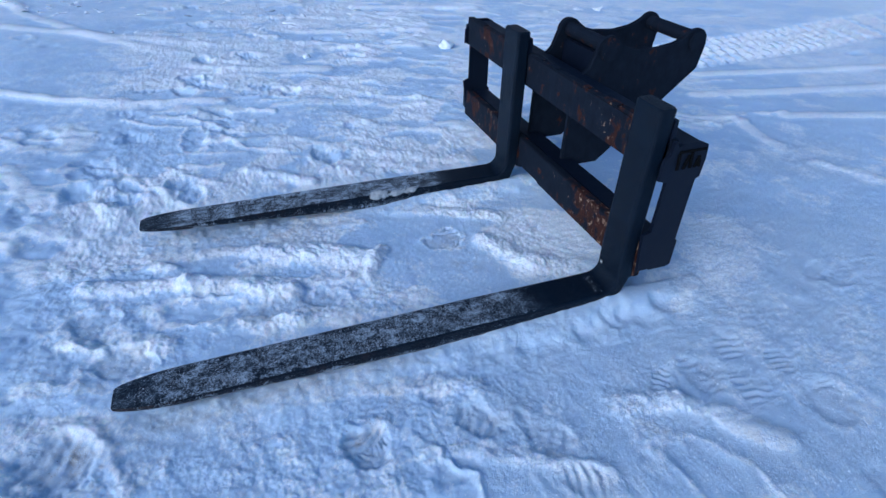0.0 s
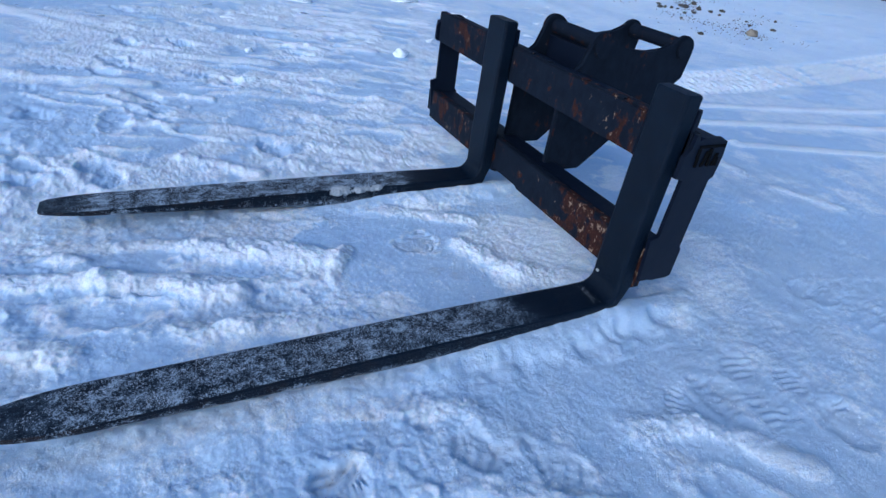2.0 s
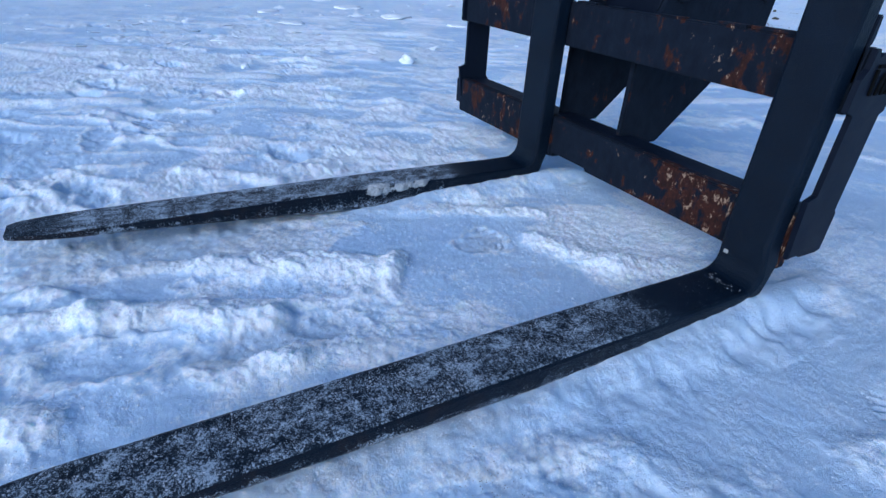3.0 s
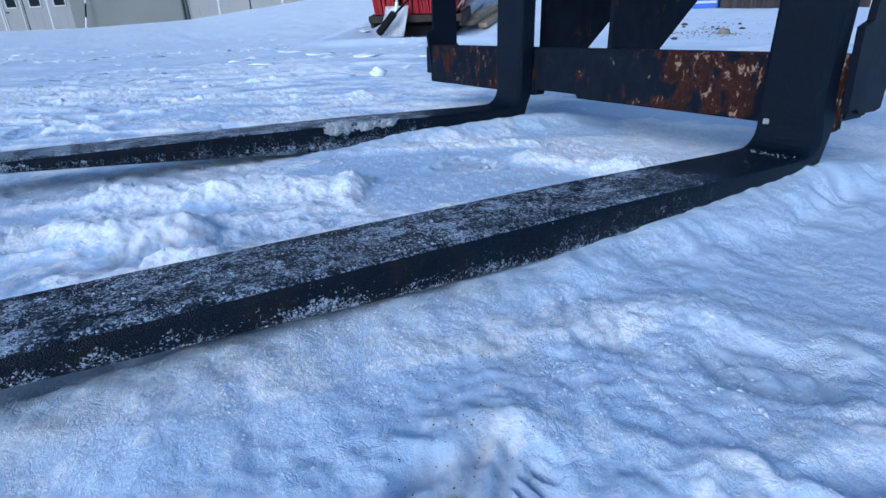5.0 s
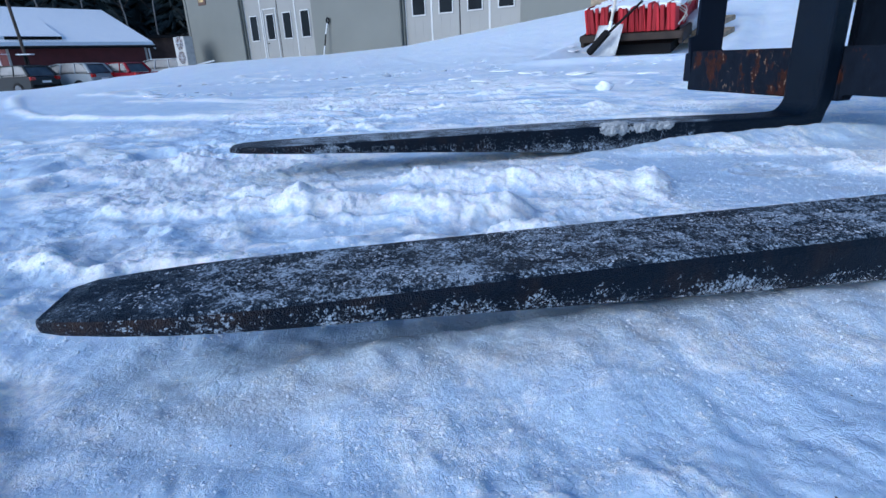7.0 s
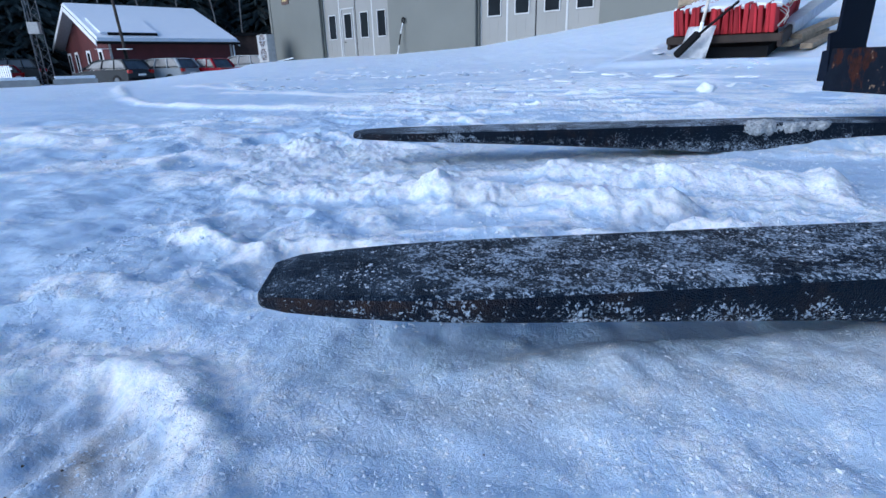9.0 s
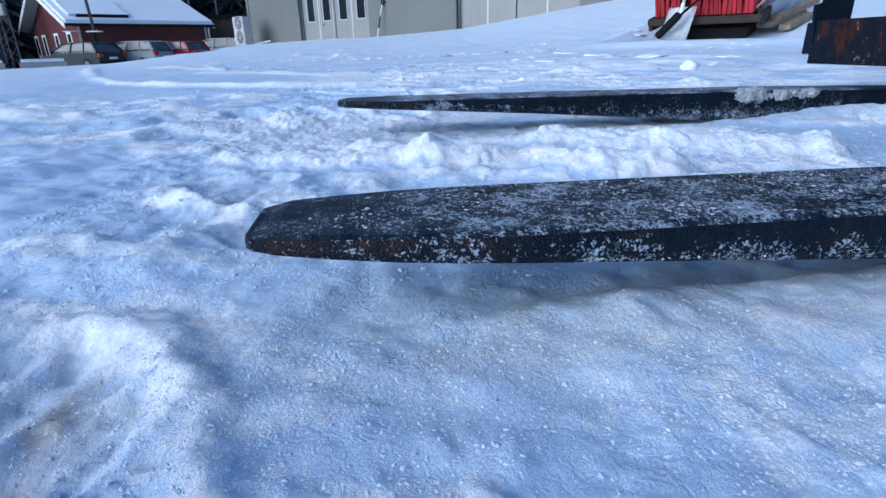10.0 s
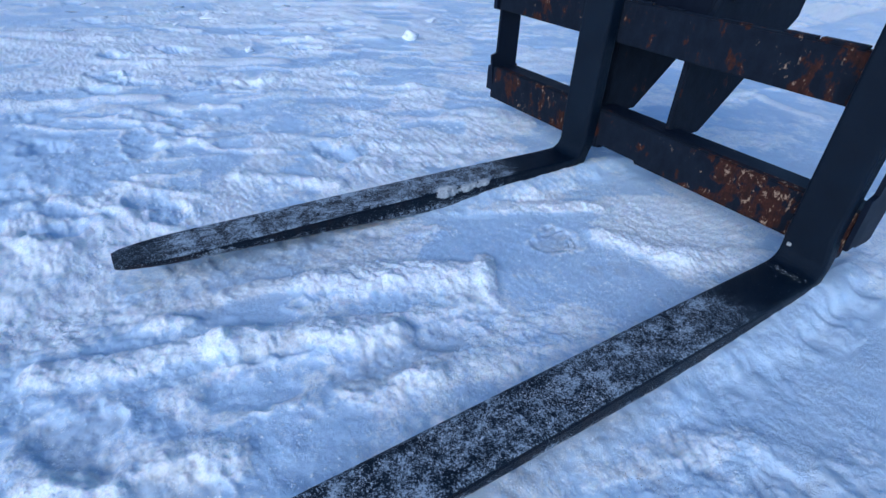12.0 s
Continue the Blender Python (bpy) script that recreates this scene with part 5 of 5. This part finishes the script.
def snow_shovel():
    x0, y0 = -5.71, 2.35
    root = empty("snow_shovel", x0, y0, 0.13, 36.9)
    tagged(root, "aluminium snow shovel leaning on the sweeper broom", "shovel")
    bm = bmesh.new()
    n = 8
    rows = []
    for i in range(n + 1):
        u = i / n
        dip = 0.030 * (1 - (2 * u - 1) ** 2)
        rows.append([bm.verts.new((-0.17 + 0.335 * u + z * (0.13 - 0.03 * u), 0.0 + z * 0.30 + dip, z)) for z in (0.0, 0.12, 0.24, 0.33, 0.36)])
    for a, b in zip(rows, rows[1:]):
        for k in range(4):
            bm.faces.new((a[k], b[k], b[k + 1], a[k + 1]))
    bmesh.ops.solidify(bm, geom=bm.faces[:], thickness=0.006)
    part("blade", bm, ALU, root, smooth=True)
    part("socket", rod((0.02, 0.10, 0.24), (0.025, 0.13, 0.40), 0.022, seg=10), ALU, root)
    part("shaft", rod((0.025, 0.13, 0.39), (0.055, 0.36, 1.25), 0.018, seg=10), PALEWOOD, root, "pale wooden shaft")
    brush = empty("hand_broom", x0, y0, 0.13, 36.9)
    tagged(brush, "black broom head on a stick leaning on the shovel", "brush")
    part("head", box(-0.17, 0.17, -0.035, 0.035, -0.035, 0.045, bev=0.012, m=pose(-0.035, -0.06, 0.155, 0, -45, 0)), BLACK, brush)
    part("stick", rod((0.08, -0.03, 0.27), (0.37, 0.20, 0.60), 0.015, seg=8), BLACK, brush)


snow_shovel()


def timber(x, y, z, l, w, h, turn, pitch, name, mat, label, category):
    ob = part(name, box(0, l, -w / 2, w / 2, -h / 2, h / 2, bev=0.006), mat)
    ob.matrix_basis = pose(x, y, z, 0, -pitch, turn)
    return tagged(ob, label, category)


timber(-5.80, 3.54, 0.45, 1.75, 0.17, 0.13, 128, 15, "aluminium_ramp", STEEL, "pale aluminium loading ramp leaning on boards", "ramp")
timber(-5.62, 3.45, 0.27, 0.85, 0.13, 0.06, 118, 10, "board", WOOD, "weathered wooden board lying in the snow", "board")
timber(-5.50, 3.60, 0.24, 0.80, 0.13, 0.06, 122, 11, "board", WOOD, "weathered wooden board lying in the snow", "board")
timber(-5.72, 3.62, 0.35, 0.90, 0.13, 0.06, 116, 13, "board", WOOD, "weathered wooden board lying in the snow", "board")


def pallet(x, y, z, turn):
    root = empty("wooden_pallet", x, y, z, turn)
    tagged(root, "weathered wooden pallet in a stack", "pallet", group="stacked pallets")
    for i in range(7):
        part("slat", box(-0.6, 0.6, -0.40 + i * 0.115, -0.30 + i * 0.115, 0.12, 0.142), WOOD, root)
    for yy in (-0.35, 0.0, 0.35):
        part("bearer", box(-0.6, 0.6, yy - 0.05, yy + 0.05, 0.0, 0.118), WOOD, root)
    return root


first = pallet(-8.40, 4.30, 0.82, 30)
for k in range(1, 3):
    copy_thing(first, pose(-8.40, 4.30, 0.82 + 0.144 * k, 0, 0, 30 + 3 * k))


# ---- fence and container past the bank ----
fence = empty("board_fence", -6.85, 10.88, -0.2, 30)
tagged(fence, "brown weathered board fence behind the snow bank", "fence")
rng = random.Random(2)
for i in range(48):
    part("board", box(i * 0.078, i * 0.078 + 0.068, 0.02 * (i % 2), 0.02 * (i % 2) + 0.025, 0, 2.2 + rng.uniform(-0.05, 0.05)), FENCE, fence)
crate = empty("container", -8.6, 10.2, -0.2, 28)
tagged(crate, "blue steel container with a pale stripe behind the snow bank", "container")
part("body", box(0, 1.78, 0, 4, 0, 2.4, bev=0.02), BLUE, crate)
part("stripe", box(0.02, 1.76, -0.012, -0.003, 0.78, 0.83), TRIM, crate, "thin pale stripe")


# ---- barn, car park, masts ----
def barn():
    root = empty("barn", -32.83, -17.20, LOT, 128.7)
    tagged(root, "dark red wooden barn with white trim and a snow-covered roof", "barn")
    L, W, E, R = 6.96, 12.45, 2.55, 4.68
    # local x along the eave, y towards the back
    part("wall", prism([(0, 0), (L, 0), (L, E), (0, E)], "y", 0.0, 0.2), BARN_RED, root)
    part("wall", prism([(0, 0), (L, 0), (L, E), (0, E)], "y", W - 0.2, W), BARN_RED, root)
    for x in (0.0, L - 0.2):
        part("wall", prism([(0.21, 0), (W - 0.21, 0), (W - 0.21, E), (W / 2, R - 0.1), (0.21, E)], "x", x, x + 0.2), BARN_RED, root)
    for x in (0.0, L):
        part("corner_board", box(x - 0.06, x + 0.06, -0.03, -0.002, 0, E), CASING, root)
    over, eave = 0.7, 0.5
    s = (R - E) / (W / 2)
    for side in (1, -1):
        y = lambda v: v if side > 0 else W - v
        slab = [(y(-eave), E - eave * s), (y(W / 2), R), (y(W / 2), R + 0.14), (y(-eave), E - eave * s + 0.14)]
        part("roof", prism(slab, "x", -over, L + 0.4), CASING, root, "pale boarded roof edge")
        cap = [(y(-eave + 0.03), E - (eave - 0.03) * s + 0.145), (y(W / 2), R + 0.145), (y(W / 2), R + 0.36), (y(-eave + 0.06), E - eave * s + 0.34)]
        part("roof_snow", prism(cap, "x", -over + 0.03, L + 0.36, bev=0.05), HEAPED, root, "smooth snow on the roof")
        for x in (-over - 0.03, L + 0.402):
            part("barge_board", prism([(y(-eave), E - eave * s - 0.12), (y(W / 2), R - 0.12), (y(W / 2), R + 0.16), (y(-eave), E - eave * s + 0.16)], "x", x, x + 0.028), WHITE, root)
    part("soffit", box(-over, -0.002, -0.40, 0.35, E - 0.42, E - 0.40), WHITE, root)
    part("gutter", rod((-over, -eave - 0.07, E - eave * s + 0.06), (L + 0.4, -eave - 0.07, E - eave * s + 0.06), 0.07, seg=8), BLACK, root)
    part("downpipe", rod((L + 0.15, -0.12, 0), (L + 0.15, -0.12, E - 0.2), 0.05, seg=8), WHITE, root)
    part("snow_guard", box(0.0, 2.6, -eave + 0.30, -eave + 0.34, E - (eave - 0.3) * s + 0.36, E - (eave - 0.3) * s + 0.52), BLACK, root, "dark snow guard rail")
    bm = box(-0.35, 2.75, 0.02, 2.9, 0.04, 0.16, bev=0.055)
    for v in bm.verts:
        v.co.z += E + 0.30 + v.co.y * s
    part("snow_slab", bm, HEAPED, root, "thicker slab of snow")
    for yy in (2.3, 5.45, 9.0, 11.4):
        bm = bmesh.new()
        for a in ((yy - 0.52, yy - 0.36, 0.95, 2.05), (yy + 0.36, yy + 0.52, 0.95, 2.05), (yy - 0.52, yy + 0.52, 2.05, 2.20), (yy - 0.52, yy + 0.52, 0.82, 0.95)):
            add_box(bm, -0.04, -0.002, a[0], a[1], a[2], a[3])
        w = part("window_frame", bm, WHITE, root)
        part("pane", box(-0.02, -0.004, yy - 0.36, yy + 0.36, 0.95, 2.05), GLASS, w)


barn()
low = empty("low_shed", -39.8, -13.4, LOT, 100)
tagged(low, "low brown wooden shed between barn and hall", "shed")
part("wall", box(0, 5.0, 0, 4, 0, 3.05), BROWN, low)
part("roof", box(-0.2, 5.2, -0.3, 4.2, 3.05, 3.22), BLACK, low)


def car(x, y, base, heading, paint, height, estate=True, name="car", label=""):
    """A parked car, nose along +x of its own frame."""
    root = empty("car", x, y, base, heading)
    root.matrix_basis = root.matrix_basis @ Matrix.Scale(0.88, 4)
    tagged(root, label, "car", group="parked cars")
    k = height / 1.48
    side = [(-2.25, 0.32), (-2.30, 0.55), (-2.26, 0.80), (-2.18, 0.92), (-0.9, 0.95), (0.9, 0.92), (1.9, 0.80), (2.22, 0.65), (2.25, 0.32), (1.8, 0.22), (-1.8, 0.22)]
    bm = prism([(a, b * k) for a, b in side], "y", -0.88, 0.88, bev=0.05)
    body = part("body", bm, paint, root, smooth=False)
    back = -2.12 if estate else -1.85
    house = [(back - 0.02, 0.955), (back + 0.30, 1.42), (back + 0.75, 1.48), (0.0, 1.47), (0.35, 1.40), (1.15, 0.955)]
    bm = prism([(a, b * k) for a, b in house], "y", -0.84, 0.84, bev=0.09)
    for v in bm.verts:
        v.co.y *= 1 - 0.20 * max(0, v.co.z / k - 0.955) / 0.53
    part("window_glass", bm, CAR_GLASS, root, "grey car windows with the reflection in their colour")
    top = [(back + 0.33, 1.425), (back + 0.75, 1.465), (0.0, 1.455), (0.36, 1.385), (0.38, 1.40), (0.02, 1.492), (back + 0.74, 1.502), (back + 0.24, 1.44)]
    part("roof", prism([(a, b * k) for a, b in top], "y", -0.70, 0.70, bev=0.012), paint, root)
    posts = (((1.17, 0.965, 0.840), (0.34, 1.41, 0.690), 0.040), ((-0.28, 0.955, 0.852), (-0.34, 1.45, 0.688), 0.045), ((-1.25, 0.955, 0.852), (-1.18, 1.45, 0.688), 0.035), ((back - 0.02, 0.955, 0.800), (back + 0.33, 1.44, 0.665), 0.085))
    for sgn in (-1, 1):
        for (xa, za, ya), (xb, zb, yb), r in posts:
            part("pillar", rod((xa, sgn * ya, za * k), (xb, sgn * yb, zb * k), r, seg=8), paint, root)
        part("mirror", box(0.86, 0.98, sgn * 0.93 - 0.09, sgn * 0.93 + 0.09, 0.98 * k, 1.10 * k, bev=0.02), paint, root)
    for sgn in (-1, 1):
        part("tail_light", box(-2.325, -2.20, sgn * 0.74 - 0.14, sgn * 0.74 + 0.14, 0.74 * k, 0.92 * k, bev=0.02), TAIL, root)
    part("number_plate", box(-2.325, -2.302, -0.26, 0.26, 0.60 * k, 0.71 * k), WHITE, root)
    part("bumper", box(-2.34, -2.24, -0.86, 0.86, 0.30 * k, 0.50 * k, bev=0.03), BLACK, root)
    for sx in (-1.38, 1.38):
        for sgn in (-1, 1):
            t = part("wheel", rod((sx, sgn * 0.70, 0.32), (sx, sgn * 0.90, 0.32), 0.32, seg=24), TYRE, root)
            part("rim", rod((sx, sgn * 0.885, 0.32), (sx, sgn * 0.91, 0.32), 0.20, seg=16), MAST, t)
    part("roof_frost", box(back + 0.75, 0.05, -0.60, 0.60, 1.482 * k, 1.50 * k, bev=0.008), FROST, root, "thin snow on the roof")
    return root


# lighter than the other glass: the panes' reflection is put into the base colour
CAR_GLASS = mat_plain("car_glass_with_reflection", (0.055, 0.064, 0.074), 0.3, 0, 0.5, 2.0, 0.0)
TAIL = mat_plain("tail_light_red", (0.35, 0.01, 0.01), 0.25)
DARKCAR = mat_plain("dark_grey_car_paint", (0.032, 0.036, 0.040), 0.4, 0.0, 0.1, 1)
SILVER = mat_plain("silver_car_paint", (0.30, 0.32, 0.33), 0.4, 0.0, 0.08, 1)
REDCAR = mat_plain("red_car_paint", (0.22, 0.012, 0.022), 0.3, 0.0, 0.1, 1)
WHITECAR = mat_plain("white_car_paint", (0.42, 0.43, 0.44), 0.4, 0.0, 0.05, 1)
for paint in (DARKCAR, SILVER, REDCAR, WHITECAR):
    paint.node_tree.nodes["Principled BSDF"].inputs["Specular IOR Level"].default_value = 0.12
HEAD = -114.0
car(-29.0, -15.55, PARK, HEAD, DARKCAR, 1.47, True, label="dark grey estate car parked by the barn")
car(-30.2, -13.55, PARK, HEAD + 2, SILVER, 1.50, True, label="silver estate car parked by the barn")
car(-31.0, -11.75, PARK, HEAD - 2, REDCAR, 1.46, False, label="small red hatchback parked by the barn")
car(-33.1, -10.15, PARK, HEAD + 6, WHITECAR, 1.62, True, label="white estate car with snow on it")
car(-36.5, -27.0, PARK, HEAD + 30, REDCAR, 1.46, True, label="dark red car behind the concrete barrier")
car(-39.0, -27.0, PARK, HEAD + 40, DARKCAR, 1.9, True, label="dark van parked beyond the barn")

CONCRETE = mat_plain("concrete", (0.36, 0.35, 0.33), 0.85, 0, 0.15, 5, 0.2)


def barrier(x, y, z, turn, l):
    root = empty("concrete_barrier", x, y, z, turn)
    tagged(root, "grey concrete barrier block capped with snow", "barrier", group="barrier blocks")
    part("block", prism([(-0.30, 0), (0.30, 0), (0.30, 0.2), (0.14, 0.45), (0.10, 0.75), (-0.10, 0.75), (-0.14, 0.45), (-0.30, 0.2)], "x", 0, l, bev=0.015), CONCRETE, root)
    part("snow_cap", box(0.02, l - 0.02, -0.13, 0.13, 0.752, 0.84, bev=0.04), HEAPED, root)


barrier(-17.0, -13.0, -0.80, 122, 1.0)
barrier(-17.7, -11.85, -0.80, 122, 1.2)
rail = empty("railing", -25.0, -20.5, LOT, 62)
tagged(rail, "white slatted railing by the car park", "railing")
for i in range(34):
    part("slat", box(i * 0.14, i * 0.14 + 0.09, 0, 0.02, 0.25, 1.25), WHITE, rail)
for z in (0.35, 1.1):
    part("rail", box(0, 4.8, 0.022, 0.05, z, z + 0.08), WHITE, rail)

pole = empty("utility_pole", -29.4, -14.75, LOT)
tagged(pole, "leaning grey wooden utility pole by the barn", "pole")
part("shaft", rod((0, 0, 0), (0.0, -0.35, 8.0), 0.075, 0.06, seg=12), BARK, pole)
arm = empty("awning_sign", -29.0, -14.4, LOT)
tagged(arm, "small white awning on posts beside the cars", "awning")
part("top", box(-0.2, 0.2, -0.55, 0.05, 1.95, 2.00), WHITE, arm)
part("post", rod((0, -0.3, 0), (0, -0.3, 1.95), 0.06, seg=8), BLACK, arm)




def lattice_mast():
    root = empty("lattice_mast", -38.2, -24.0, LOT)
    tagged(root, "grey steel lattice mast before the dark wood", "mast")
    legs = [(-0.3, -0.35), (0.3, -0.35), (0.0, 0.35)]
    for x, y in legs:
        part("leg", rod((x, y, 0), (x * 0.9, y * 0.9, 9), 0.03, seg=8), MAST, root)
    for i in range(14):
        z0, z1 = 0.3 + i * 0.62, 0.3 + (i + 1) * 0.62
        for a in range(3):
            (x0, y0), (x1, y1) = legs[a], legs[(a + 1) % 3]
            if i % 2:
                x0, y0, x1, y1 = x1, y1, x0, y0
            part("brace", rod((x0 * 0.95, y0 * 0.95, z0), (x1 * 0.95, y1 * 0.95, z1), 0.012, seg=6), MAST, root)
    part("cabinet", box(0.2, 0.5, -0.3, 0.4, 3.3, 4.0, bev=0.02), CASING, root)


lattice_mast()


# ---- the wood behind ----
def spruce(height, seed):
    rng = random.Random(seed)
    root = empty("spruce", 0, 0, 0)
    tagged(root, "tall dark spruce at the edge of the wood", "tree", group="spruces of the wood")
    part("trunk", rod((0, 0, 0), (0, 0, height), 0.22, 0.03, seg=8), BARK, root)
    bm = bmesh.new()
    z = 0.9
    while z < height:
        reach = (1 - z / height) ** 0.8 * 2.6 + 0.2
        for k in range(15):
            a = rng.uniform(0, 6.283)
            r = reach * rng.uniform(0.6, 1.1)
            d = Vector((math.cos(a), math.sin(a), 0))
            w = Vector((-d.y, d.x, 0))
            droop = -0.30 * r
            base = Vector((0, 0, z + rng.uniform(-0.2, 0.2)))
            for s0, s1 in ((0.15, 0.55), (0.45, 0.85), (0.75, 1.1)):
                c0, c1 = base + d * r * s0 + Vector((0, 0, droop * s0)), base + d * r * s1 + Vector((0, 0, droop * s1 - 0.15))
                wd = 0.17 * r * (1.2 - s0) + 0.05
                j = Vector((0, 0, rng.uniform(-0.12, 0.12)))
                v = [bm.verts.new(p) for p in (c0 + w * wd * 0.5, c1 + w * wd * 0.35 + j, c1 + d * 0.15, c1 - w * wd * 0.35 - j, c0 - w * wd * 0.5, c0 + Vector((0, 0, 0.16)))]
                for q in ((0, 1, 5), (1, 2, 5), (2, 3, 5), (3, 4, 5)):
                    bm.faces.new([v[i] for i in q])
        z += 0.42 + 0.02 * z
    part("crown", bm, CONIFER, root)
    return root


def birch(height, seed):
    rng = random.Random(seed)
    root = empty("birch", 0, 0, 0)
    tagged(root, "bare pale birch at the edge of the wood", "tree", group="birches of the wood")
    bm = bmesh.new()
    p, r = Vector((0, 0, 0)), 0.075
    while p.z < height:
        q = p + Vector((rng.uniform(-0.12, 0.12), rng.uniform(-0.12, 0.12), 1.0))
        add_rod(bm, p, q, r, r * 0.93, seg=7)
        p, r = q, r * 0.93
    part("trunk", bm, BIRCH, root, "pale birch trunk")
    bm = bmesh.new()
    for _ in range(26):
        z = rng.uniform(2.0, height)
        a = rng.uniform(0, 6.283)
        q = Vector((0, 0, z))
        for _ in range(3):
            e = q + Vector((math.cos(a) * 0.35, math.sin(a) * 0.35, 0.45))
            add_rod(bm, q, e, 0.022, 0.014, seg=4)
            q, a = e, a + rng.uniform(-0.6, 0.6)
    tagged(part("limbs", bm, BARK, root), kind="stuff")
    return root


BIRCH = mat_plain("birch_bark", (0.20, 0.19, 0.18), 0.8, 0, 0.4, 3, 0.0)
rng = random.Random(21)
kinds = [spruce(17, 1), spruce(20, 2), spruce(15, 3)]
white = [birch(14, 4), birch(12, 5)]
spots = []
for row, dist in enumerate((52, 57, 63)):
    for i in range(19):
        az = radians(-48 + i * 2.2 + row * 0.9 + rng.uniform(-0.7, 0.7))
        d = dist + rng.uniform(-2, 2)
        spots.append((HUB[0] - d * math.cos(az), HUB[1] + d * math.sin(az)))
for i, (x, y) in enumerate(spots):
    m = pose(x, y, LOT - 0.2, 0, 0, rng.uniform(0, 360))
    if i < 3:
        kinds[i].matrix_basis = m
    else:
        copy_thing(kinds[i % 3], m)
for i in range(8):
    az = radians(-31 + i * 2.8 + rng.uniform(-0.6, 0.6))
    x, y = HUB[0] - 49 * math.cos(az), HUB[1] + 49 * math.sin(az)
    m = pose(x, y, LOT - 0.1, 0, 0, rng.uniform(0, 360))
    if i < 2:
        white[i].matrix_basis = m
    else:
        copy_thing(white[i % 2], m)
